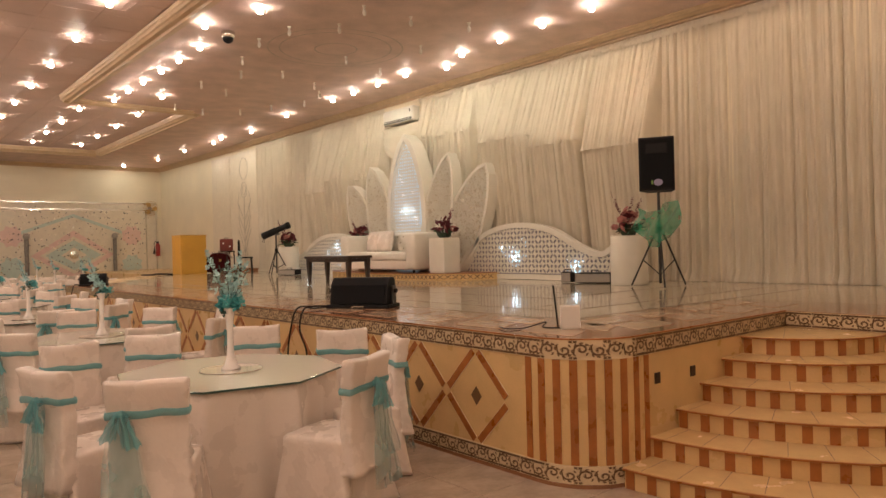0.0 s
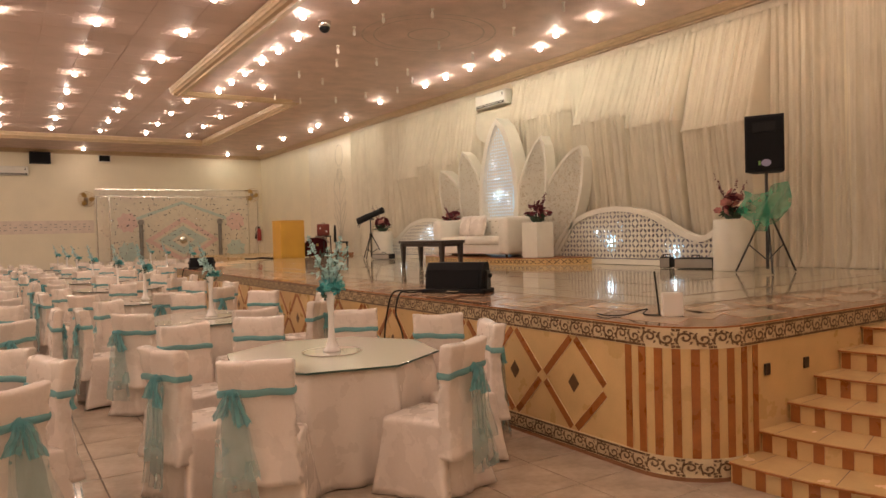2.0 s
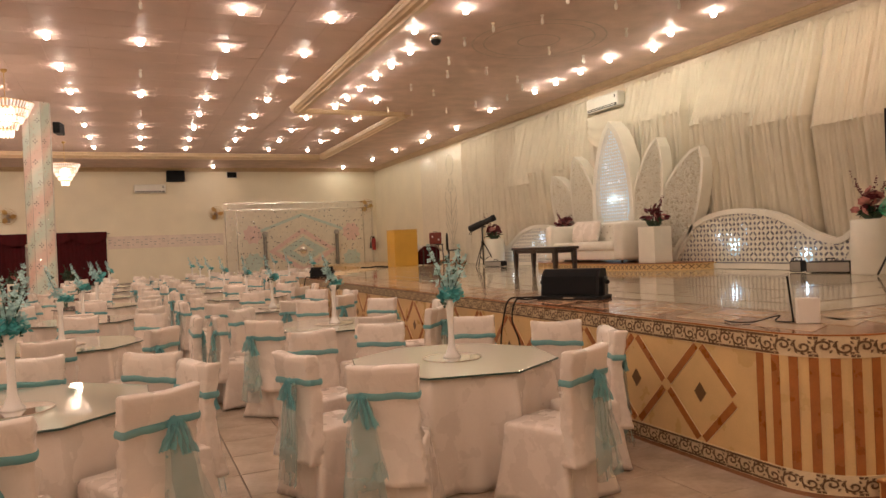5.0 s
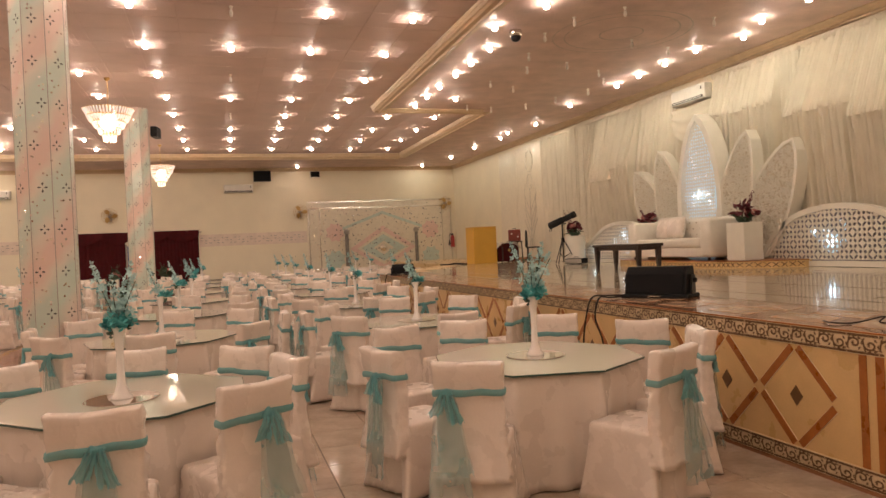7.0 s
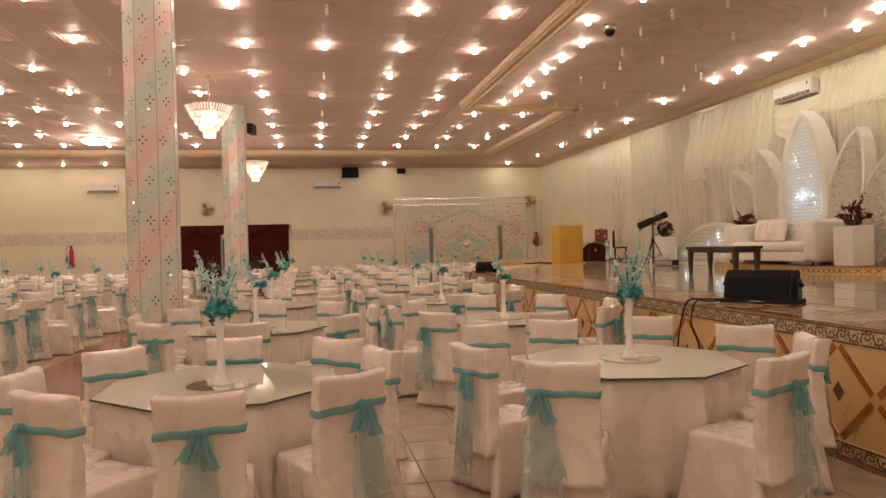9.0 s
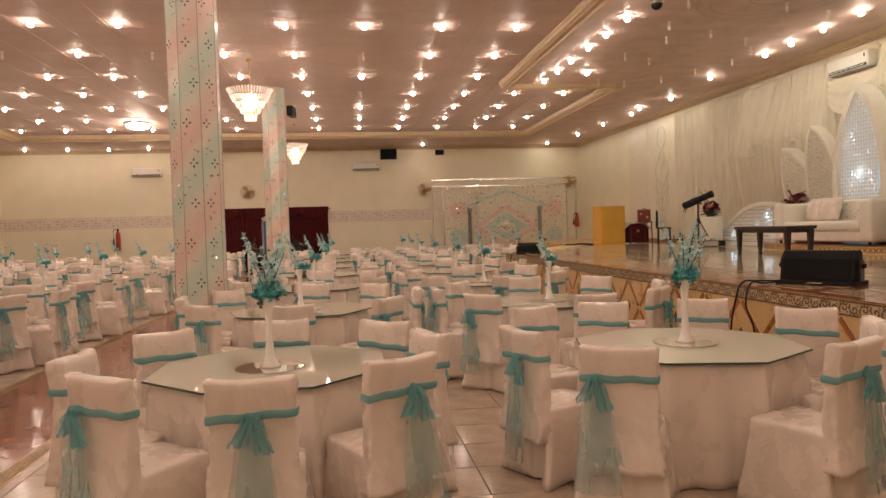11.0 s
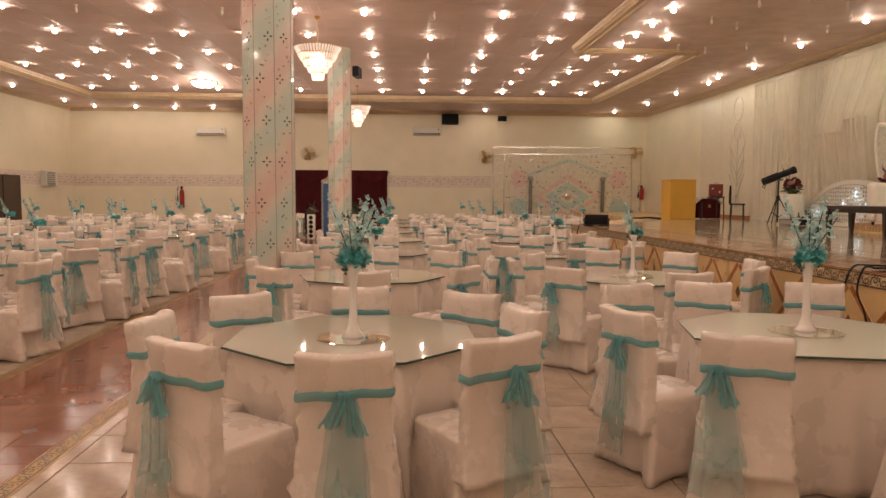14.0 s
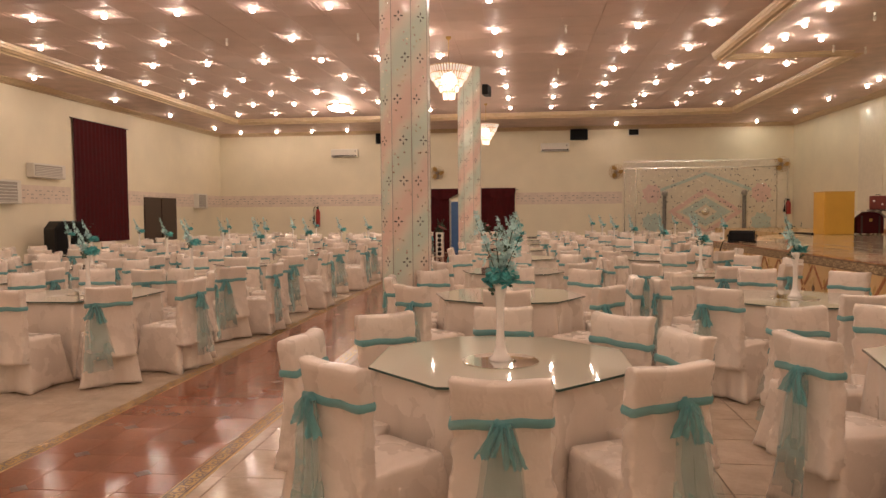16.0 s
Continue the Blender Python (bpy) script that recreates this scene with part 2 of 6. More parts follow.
def rod(bm, a, b, r, r2=None, n=8):
    a, b = Vector(a), Vector(b)
    q = (b - a).to_track_quat("Z", "Y").to_matrix().to_4x4()
    bmesh.ops.create_cone(bm, cap_ends=True, segments=n, radius1=r, radius2=r if r2 is None else r2, depth=(b - a).length, matrix=Matrix.Translation((a + b) / 2) @ q)
    return bm


def lathe(bm, prof, n=16, m=None, cap=True):
    rings = []
    for r, z in prof:
        rings.append([bm.verts.new((r * math.cos(2 * math.pi * k / n), r * math.sin(2 * math.pi * k / n), z)) for k in range(n)])
    for a, b in zip(rings, rings[1:]):
        for k in range(n):
            bm.faces.new((a[k], a[(k + 1) % n], b[(k + 1) % n], b[k]))
    if cap:
        bm.faces.new(rings[0][::-1])
        bm.faces.new(rings[-1])
    if m is not None:
        bmesh.ops.transform(bm, matrix=m, verts=[v for r in rings for v in r])
    return bm


def loft(bm, rings, cap=(True, True)):
    vs = [[bm.verts.new(p) for p in r] for r in rings]
    n = len(vs[0])
    for a, b in zip(vs, vs[1:]):
        for k in range(n):
            bm.faces.new((a[k], a[(k + 1) % n], b[(k + 1) % n], b[k]))
    if cap[0]:
        bm.faces.new(vs[0][::-1])
    if cap[1]:
        bm.faces.new(vs[-1])
    return bm


def slab(bm, pts, axis, a, b):
    """A flat outline (2-D points) pushed through from a to b along an axis."""
    def at(p, c):
        return {"x": (c, p[0], p[1]), "y": (p[0], c, p[1]), "z": (p[0], p[1], c)}[axis]
    lo, hi = [bm.verts.new(at(p, a)) for p in pts], [bm.verts.new(at(p, b)) for p in pts]
    n = len(pts)
    bm.faces.new(lo[::-1])
    bm.faces.new(hi)
    for k in range(n):
        bm.faces.new((lo[k], lo[(k + 1) % n], hi[(k + 1) % n], hi[k]))
    return bm


def sheet(bm, grid):
    vs = [[bm.verts.new(p) for p in r] for r in grid]
    for a, b in zip(vs, vs[1:]):
        for k in range(len(a) - 1):
            bm.faces.new((a[k], a[k + 1], b[k + 1], b[k]))
    return bm


def tube(bm, pts, r, n=6):
    pts = [Vector(p) for p in pts]
    rings = []
    for i, p in enumerate(pts):
        d = (pts[min(i + 1, len(pts) - 1)] - pts[max(i - 1, 0)]).normalized()
        q = d.to_track_quat("Z", "Y")
        rings.append([p + q @ Vector((r * math.cos(2 * math.pi * k / n), r * math.sin(2 * math.pi * k / n), 0)) for k in range(n)])
    return loft(bm, rings)


def rounded(w, d, n=6, r=0.06, y=0.0):
    """A rounded rectangle, half sizes w and d, as 4 n points."""
    out = []
    for cx, cy, a0 in ((w - r, d - r, 0), (-w + r, d - r, 90), (-w + r, -d + r, 180), (w - r, -d + r, 270)):
        for k in range(n):
            a = radians(a0 + 90 * k / (n - 1))
            out.append((cx + r * math.cos(a), y + cy + r * math.sin(a)))
    return out


def finish(name, bm, material):
    bmesh.ops.recalc_face_normals(bm, faces=bm.faces)
    me = bpy.data.meshes.new(name)
    bm.to_mesh(me)
    bm.free()
    me.materials.append(material)
    return me


def part(name, bm, material, parent=None, label="", m=None):
    ob = new(name, finish(name, bm, material))
    if parent is not None:
        ob.parent = parent
    if m is not None:
        ob.matrix_basis = m
    return tagged(ob, label)


def thing(name, label, category, group="", at=None):
    ob = new(name)
    ob.empty_display_size = 0.1
    if at is not None:
        ob.matrix_basis = at
    return tagged(ob, label, category, group)


def setting(name, bm, material, label, category="structure"):
    return tagged(part(name, bm, material), label, category, kind="structure")


B = bmesh.new

# ---- structure ----
AX0, AX1 = -3.99, -2.53          # aisle
setting("floor", box(B(), WEST - 0.2, SOUTH - 0.2, -0.2, EAST + 0.2, FAR + 0.2, -0.004), GROUT, "grout bed under the glossy beige floor tiles", "floor")
floor = bpy.data.objects["floor"]

setting("wall_north", box(B(), WEST - 0.2, FAR, -0.1, EAST + 0.2, FAR + 0.2, 6.0), WALL, "cream painted far wall of the hall", "wall")
setting("wall_east", box(B(), EAST, SOUTH, -0.1, EAST + 0.2, FAR, 6.0), WALL, "cream painted wall behind the stage", "wall")
setting("wall_west", box(B(), WEST - 0.2, SOUTH, -0.1, WEST, FAR, 6.0), WALL, "cream painted side wall", "wall")
setting("wall_south", box(B(), WEST - 0.2, SOUTH - 0.2, -0.1, EAST + 0.2, SOUTH, 6.0), WALL, "cream painted wall closing the hall", "wall")

def many(name, boxes, material, parent, kind="stuff", label=""):
    """Many plain boxes in one mesh."""
    vs, fs = [], []
    for x0, y0, z0, x1, y1, z1 in boxes:
        n = len(vs)
        vs += [(x0, y0, z0), (x1, y0, z0), (x1, y1, z0), (x0, y1, z0), (x0, y0, z1), (x1, y0, z1), (x1, y1, z1), (x0, y1, z1)]
        fs += [(n, n + 3, n + 2, n + 1), (n + 4, n + 5, n + 6, n + 7), (n, n + 1, n + 5, n + 4), (n + 1, n + 2, n + 6, n + 5), (n + 2, n + 3, n + 7, n + 6), (n + 3, n, n + 4, n + 7)]
    me = bpy.data.meshes.new(name)
    me.from_pydata(vs, [], fs)
    me.materials.append(material)
    ob = new(name, me)
    ob.parent = parent
    return tagged(ob, label, kind=kind)


# lower ceiling: a ring round the raised tray, with a notch over the stage
TX0, TX1, TX2, TY0, TY1, TY2 = -11.17, 3.72, 6.6, -4.0, 17.5, 26.2
bm = B()
for x0, y0, x1, y1 in ((WEST, SOUTH, TX0, FAR), (TX0, SOUTH, EAST, TY0), (TX1, TY0, EAST, TY1), (TX2, TY1, EAST, TY2), (TX0, TY2, EAST, FAR)):
    box(bm, x0, y0, LOW, x1, y1, 6.0)
setting("ceiling", bm, CEILFLAT, "glossy pinkish lower ceiling boards along the walls", "ceiling")
TRAY_LAMPS, TRAY_DARK = [], []
for j in range(-4, 11):
    y = 12.65 + 2.02 * (j - 4)
    for i in range(-8, 5):
        x = 0.2 + 0.012 * (y - 12.6) + 1.36 * i
        if y > 26.0 or (i > 2 and not TY1 + 0.5 < y) or x > TX2 - 0.2:
            continue
        (TRAY_DARK if (i, j) in ((0, 3), (0, 5), (0, 7), (-5, 5), (-3, 5)) else TRAY_LAMPS).append((x, y))
bs = [(TX0, TY0, TRAY + 0.012, TX2, TY2, 5.8)]
# embossed square panels
for i in range(26):
    for j in range(44):
        x, y = TX0 + 0.02 + i * 0.705, TY0 + 0.02 + j * 0.6933
        if x + 0.69 > TX2 or y + 0.68 > TY2 or (x + 0.69 > TX1 and y < TY1):
            continue
        bs.append((x, y, TRAY, x + 0.69, y + 0.68, TRAY + 0.011))
# concentric square reliefs round the lamps
for x, y in TRAY_LAMPS:
    for k in (0.10, 0.17, 0.25, 0.33):
        for a, b, c, d in ((-k, -k, k, 0.016 - k), (-k, k - 0.016, k, k), (-k, 0.016 - k, 0.016 - k, k - 0.016), (k - 0.016, 0.016 - k, k, k - 0.016)):
            bs.append((x + a, y + b, TRAY - 0.006, x + c, y + d, TRAY - 0.0005))
tray = many("ceiling_tray", bs, CEIL, None, "structure", "raised tray ceiling of embossed square pinkish panels")
tray["category"] = "ceiling"


def moulding(name, a, b, z, side, steps, label):
    """A stepped cornice from a to b; side: the way it steps out; steps: (out, down) boxes."""
    a, b = Vector((*a, 0)), Vector((*b, 0))
    d = (b - a).normalized()
    s = Vector((side[0], side[1], 0))
    bm = B()
    prof = [(0, 0)] + steps + [(0, steps[-1][1])]
    lo = [[(v + s * o + Vector((0, 0, z - dn))) for o, dn in prof] for v in (a, b)]
    loft(bm, lo)
    return setting(name, bm, GOLD, label, "moulding")


STEPS = [(0.20, 0), (0.20, 0.02), (0.17, 0.03), (0.15, 0.05), (0.12, 0.06), (0.09, 0.09), (0.04, 0.10), (0.04, 0.13), (0.015, 0.14)]
for n, a, b, s in (("cornice_north", (WEST, FAR), (EAST, FAR), (0, -1)), ("cornice_east", (EAST, SOUTH), (EAST, FAR - 0.2), (-1, 0)), ("cornice_west", (WEST, SOUTH), (WEST, FAR - 0.2), (1, 0))):
    moulding(n, a, b, LOW - 0.002, s, STEPS, "stepped gold-beige plaster cornice")
RIM = [(-0.30, 0), (-0.30, 0.025), (-0.26, 0.03), (-0.25, 0.06), (-0.20, 0.065), (-0.18, 0.09), (-0.12, 0.10), (-0.10, 0.07), (-0.03, 0.06), (0.0, 0.03), (0.03, 0.02), (0.035, -0.03), (0.05, -0.04), (0.06, -0.094)]
for n, a, b, s in (("tray_rim_west", (TX0, TY0), (TX0, TY2), (1, 0)), ("tray_rim_north", (TX0, TY2), (TX2, TY2), (0, -1)), ("tray_rim_stage", (TX1, TY0), (TX1, TY1), (-1, 0)), ("tray_rim_notch", (TX1, TY1), (TX2, TY1), (0, 1)), ("tray_rim_east", (TX2, TY1), (TX2, TY2), (-1, 0))):
    moulding(n, a, b, LOW - 0.001, s, RIM, "stepped gold-beige plaster moulding round the ceiling tray")

# ---- aisle ----
aisle = setting("aisle", box(B(), AX0 + 0.13, SOUTH, -0.02, AX1 - 0.13, FAR, 0.001), GROUT, "terracotta tiled aisle with dark diamond insets", "aisle")


bs, spots = [], []
w = (AX1 - AX0 - 0.26) / 4


def tile_mesh(name, a, b, z0, z1, g, material):
    """One tile a by b with a small chamfer."""
    me = bpy.data.meshes.new(name)
    c = g + 0.002
    me.from_pydata([(g, g, z0), (a - g, g, z0), (a - g, b - g, z0), (g, b - g, z0), (c, c, z1), (a - c, c, z1), (a - c, b - c, z1), (c, b - c, z1)], [], [(4, 5, 6, 7), (0, 1, 5, 4), (1, 2, 6, 5), (2, 3, 7, 6), (3, 0, 4, 7)])
    me.materials.append(material)
    return me


aisle_tile = tile_mesh("aisle_tile", w, 0.3, 0, 0.004, 0.0006, TERRA)
for j in range(int((FAR - SOUTH) / 0.3)):
    for i in range(4):
        x, y = AX0 + 0.13 + i * w, SOUTH + j * 0.3
        if 2.0 < y < 14.0:
            t = new("tile", aisle_tile)
            t.parent = aisle
            t.location = (x, y, 0)
        else:
            bs.append((x + 0.0006, y + 0.0006, 0, x + w - 0.0006, y + 0.2994, 0.004))
many("tile", bs, TERRA, aisle, label="glossy terracotta tiles")
bm = B()
for j in range(0, 58):
    for i in (0, 1):
        x, y = AX0 + 0.13 + w * (1 + 2 * i), SOUTH + 0.3 + j * 0.6 + (0.3 if i else 0)
        slab(bm, [(x - 0.06, y), (x, y - 0.06), (x + 0.06, y), (x, y + 0.06)], "z", 0.003, 0.0055)
tagged(part("inset", bm, DARKSPOT, aisle, "dark diamond insets"), kind="stuff")


def scroll_unit(u, h):
    """One border tile u long and h high: two leafy spirals, an edge strip above and below, as quads in the plane."""
    quads = []

    def ribbon(pts, wd):
        for k in range(len(pts) - 1):
            (x0, y0), (x1, y1) = pts[k], pts[k + 1]
            l = math.hypot(x1 - x0, y1 - y0) or 1
            a, b = -(y1 - y0) / l, (x1 - x0) / l
            w0, w1 = wd[min(k, len(wd) - 1)], wd[min(k + 1, len(wd) - 1)]
            quads.append(((x0 + a * w0, y0 + b * w0), (x0 - a * w0, y0 - b * w0), (x1 - a * w1, y1 - b * w1), (x1 + a * w1, y1 + b * w1)))
    for s, cx in ((1, u * 0.25), (-1, u * 0.75)):
        cy = h * (0.5 + s * 0.03)
        sx = u * 0.22 / (h * 0.3)
        def at(r, a):
            return (cx + sx * r * math.cos(a), cy + s * r * math.sin(a))
        ribbon([at(h * (0.30 - 0.018 * k), 3.5 - k * 0.55) for k in range(15)], [h * 0.035] + [h * 0.055] * 10 + [h * 0.08] * 4)
        for a, r1 in ((2.5, 0.38), (1.75, 0.37), (1.0, 0.38), (0.2, 0.34), (-0.7, 0.36)):
            ribbon([at(h * 0.29, a), at(h * 0.34, a - 0.12), at(h * r1, a - 0.42)], [h * 0.075, h * 0.06, h * 0.012])
        ribbon([at(h * 0.30, 3.5), (cx - u * 0.24, cy - s * h * 0.22), (cx - u * 0.17, cy - s * h * 0.33)], [h * 0.05, h * 0.07, h * 0.02])
    for v in (0.06, 0.94):
        ribbon([(u * 0.015, h * v), (u * 0.985, h * v)], [h * 0.05])
    ribbon([(0, h * 0.13), (u, h * 0.13)], [h * 0.012])
    ribbon([(0, h * 0.87), (u, h * 0.87)], [h * 0.012])
    return quads


def scroll_band(name, length, h, place, parent, label, u=0.22):
    """Running scroll along a way: place(s, v) gives the point s along and v up."""
    n = max(1, round(length / u))
    u = length / n
    vs, fs = [], []
    for i in range(n):
        for q in scroll_unit(u, h):
            k = len(vs)
            vs += [place(i * u + a, b) for a, b in q]
            fs.append((k, k + 1, k + 2, k + 3))
    me = bpy.data.meshes.new(name)
    me.from_pydata(vs, [], fs)
    me.materials.append(SCROLL)
    ob = new(name, me)
    ob.parent = parent
    return tagged(ob, label, kind="stuff")


for n, x in (("aisle_border_west", AX0), ("aisle_border_east", AX1 - 0.13)):
    ob = setting(n, box(B(), x, SOUTH, -0.02, x + 0.13, FAR, 0.004), CREAMTILE, "narrow cream border tiles with dark running scroll", "border")
    scroll_band("scroll", 30.0, 0.11, lambda s, v, x=x: (x + 0.01 + v, -1 + s, 0.006), ob, "dark scroll pattern")

# ---- stage ----
C45 = [(FRONT + CORNER - CORNER * math.cos(radians(a)), SIDE + CORNER - CORNER * math.sin(radians(a))) for a in range(0, 91, 6)]
NX, NY = 6.15, SIDE              # where the stairs' quarter circle is centred
S_END, S_BACK = 16.6, 6.4
outline = [(FRONT, S_END)] + C45 + [(NX, SIDE), (NX, -3.0), (EAST, -3.0), (EAST, FAR), (S_BACK + 0.6, FAR), (S_BACK + 0.6, 22.2)]
stage = setting("stage", slab(B(), outline, "z", -0.1, STAGE - 0.006), STAGEWALL, "raised tiled stage with rounded corner and patterned front", "stage")


def edge_point(s):
    """Along the stage's front, from the straight front round the corner to the stairs: point and outward normal."""
    L1, L2 = S_END - SIDE - CORNER, CORNER * math.pi / 2
    if s < L1:
        return (FRONT, S_END - s), (-1, 0)
    if s < L1 + L2:
        a = (s - L1) / CORNER
        return (FRONT + CORNER - CORNER * math.cos(a), SIDE + CORNER - CORNER * math.sin(a)), (-math.cos(a), -math.sin(a))
    return (FRONT + CORNER + s - L1 - L2, SIDE), (0, -1)


L1, L2 = S_END - SIDE - CORNER, CORNER * math.pi / 2
LTOP, LBOT = L1 + L2 + NX - FRONT - CORNER, L1 + L2 * 0.98


def along(length, z0, z1, out, step=0.08):
    """A thin band that follows the stage's edge."""
    n = int(length / step)
    rings = []
    for i in range(n + 1):
        (x, y), (a, b) = edge_point(length * i / n)
        rings.append([(x + a * o, y + b * o, z) for o, z in ((0.0, z0), (out, z0), (out, z1), (0.0, z1))])
    return loft(B(), rings)


part("top_border", along(LTOP, 0.835, 0.965, 0.008, 0.04), BORDERTILE, stage, "cream border tiles with brown scroll")
part("bottom_border", along(LBOT, 0.025, 0.145, 0.008, 0.04), BORDERTILE, stage, "cream border tiles with brown scroll")
part("plinth_strip", along(LBOT, 0.0, 0.024, 0.014), EDGEBROWN, stage)


def on_edge(s, z, out):
    (x, y), (a, b) = edge_point(s)
    return (x + a * out, y + b * out, z)


scroll_band("scroll", LTOP, 0.122, lambda s, v: on_edge(s, 0.839 + v, 0.0125), stage, "brown scroll pattern")
scroll_band("scroll", LBOT, 0.112, lambda s, v: on_edge(s, 0.029 + v, 0.0125), stage, "brown scroll pattern")
scroll_band("scroll", 4.5, 0.122, lambda s, v: (NX - 0.011, SIDE - s, 0.839 + v), stage, "brown scroll pattern")
part("top_border", box(B(), NX - 0.008, -2.0, 0.835, NX, SIDE - 0.01, 0.965), BORDERTILE, stage, "cream border tiles with brown scroll")
part("nosing", along(LTOP, STAGE - 0.006, STAGE + 0.004, 0.012), BROWN, stage, "brown tile nosing")

# diamonds of brown strips on the front
UNIT = 0.68
bars = []
for k in range(-1, 19):
    yc = 3.82 + UNIT * k
    for sy in (-1, 1):
        for sz in (-1, 1):
            y0, z0, y1, z1 = yc + sy * 0.025, 0.49 + sz * 0.325, yc + sy * (UNIT / 2 - 0.03), 0.49 + sz * 0.03
            l = math.hypot(y1 - y0, z1 - z0)
            py, pz = -(z1 - z0) / l * 0.027, (y1 - y0) / l * 0.027
            q = [(y0 + py, z0 + pz), (y1 + py, z1 + pz), (y1 - py, z1 - pz), (y0 - py, z0 - pz)]
            if min(p[0] for p in q) < SIDE + CORNER + 0.12:
                continue
            part("strip", slab(B(), q, "x", FRONT - 0.006, FRONT + 0.001), BROWN, stage)
            for e in (-1, 1):
                f = e * 1.12
                part("joint", slab(B(), [(y0 + py * e, z0 + pz * e), (y1 + py * e, z1 + pz * e), (y1 + py * f, z1 + pz * f), (y0 + py * f, z0 + pz * f)], "x", FRONT - 0.004, FRONT + 0.001), PALEGROUT, stage)
    if yc > SIDE + CORNER + 0.2:
        part("diamond_inset", slab(B(), [(yc - 0.055, 0.49), (yc, 0.42), (yc + 0.055, 0.49), (yc, 0.56)], "x", FRONT - 0.005, FRONT + 0.001), SCROLL, stage)
# vertical stripes round the corner
k = 0
s = L1 - 0.10
while s < L1 + L2 + 0.1:
    n = 4
    rings = []
    for i in range(n + 1):
        (x, y), (a, b) = edge_point(s + 0.053 * i / n)
        rings.append([(x + a * o, y + b * o, z) for o, z in ((-0.001, 0.147), (0.005, 0.147), (0.005, 0.833), (-0.001, 0.833))])
    part("stripe", loft(B(), rings), BROWN, stage)
    s += 0.1135
for x, z in ((4.2, 0.66), (4.65, 0.65)):
    part("socket_plate", box(B(), x - 0.03, SIDE - 0.012, z - 0.038, x + 0.03, SIDE, z + 0.038, 0.004), DARKWOOD, stage, "dark switch plate")

# stage floor: brown edge, a band with cream lozenges, then cream tiles with thin dark lines
inner = lambda o: [(FRONT + o, S_END)] + [(FRONT + CORNER - (CORNER - o) * math.cos(radians(a)), SIDE + CORNER - (CORNER - o) * math.sin(radians(a))) for a in range(0, 91, 6)] + [(NX + 0.02, SIDE + o)] if o < CORNER else [(FRONT + o, S_END), (FRONT + o, SIDE + o), (NX + 0.02, SIDE + o)]
band = [(FRONT, S_END)] + C45 + [(NX, SIDE), (NX, -2.0), (NX + 0.95, -2.0), (NX + 0.95, SIDE + 0.95), (FRONT + 0.95, SIDE + 0.95), (FRONT + 0.95, S_END)]
part("edge_band", slab(B(), band, "z", STAGE - 0.006, STAGE - 0.001), EDGEBROWN, stage, "brown tile band along the stage edge")
bm = B()
y = SIDE + 0.3
while y < S_END - 0.9:
    for o in (0.18, 0.55):
        x = FRONT + o
        slab(bm, [(x, y), (x + 0.31, y + 0.14), (x + 0.31, y + 0.62), (x, y + 0.48)], "z", STAGE - 0.001, STAGE + 0.0015)
    y += 0.70
x = FRONT + 0.75
while x < NX + 0.5:
    for o in (0.18, 0.55):
        slab(bm, [(x, SIDE + o), (x + 0.48, SIDE + o), (x + 0.62, SIDE + o + 0.31), (x + 0.14, SIDE + o + 0.31)], "z", STAGE - 0.001, STAGE + 0.0015)
    x += 0.70
tagged(part("lozenge", bm, LOZ, stage, "cream lozenge tiles"), kind="stuff")
bs = []
T = 0.5
stage_tile = tile_mesh("stage_tile", T, T, STAGE - 0.006, STAGE, 0.0015, STAGETILE)
for i in range(int((EAST - FRONT - 0.95) / T) + 1):
    for j in range(54):
        x, y = FRONT + 0.955 + i * T, SIDE + 0.955 + j * T
        x1 = min(x + T, EAST)
        if y > S_END - 0.5 and x < 4.6 + (y - S_END) * 0.55:
            continue
        if y < 12.5 and x + T <= EAST:
            t = new("stage_tile", stage_tile)
            t.parent = stage
            t.location = (x, y, 0)
            continue
        bs.append((x + 0.0015, y + 0.0015, STAGE - 0.006, x1 - 0.0015, y + T - 0.0015, STAGE))
for j in range(12):
    for i in range(6):
        x, y = NX + 0.955 + i * T, SIDE + 0.955 - (j + 1) * T
        bs.append((x + 0.0015, y + 0.0015, STAGE - 0.006, min(x + T, EAST) - 0.0015, y + T - 0.0015, STAGE))
many("stage_tile", bs, STAGETILE, stage, label="polished cream stage tiles")
bs = []
for o in (0.98, 1.5, 2.6):
    bs += [(FRONT + o, SIDE + o, STAGE - 0.001, FRONT + o + 0.025, S_END, STAGE + 0.001), (FRONT + o + 0.025, SIDE + o, STAGE - 0.001, EAST - 1, SIDE + o + 0.025, STAGE + 0.001)]
for i in range(7):
    for j in range(24):
        if (i + j) % 2 == 0:
            x, y = FRONT + 1.8 + i * 0.75, SIDE + 2.0 + j * 0.6
            bs.append((x, y, STAGE - 0.001, x + 0.13, y + 0.03, STAGE + 0.001))
many("inlay_line", bs, SCROLL, stage, label="thin dark inlay lines")

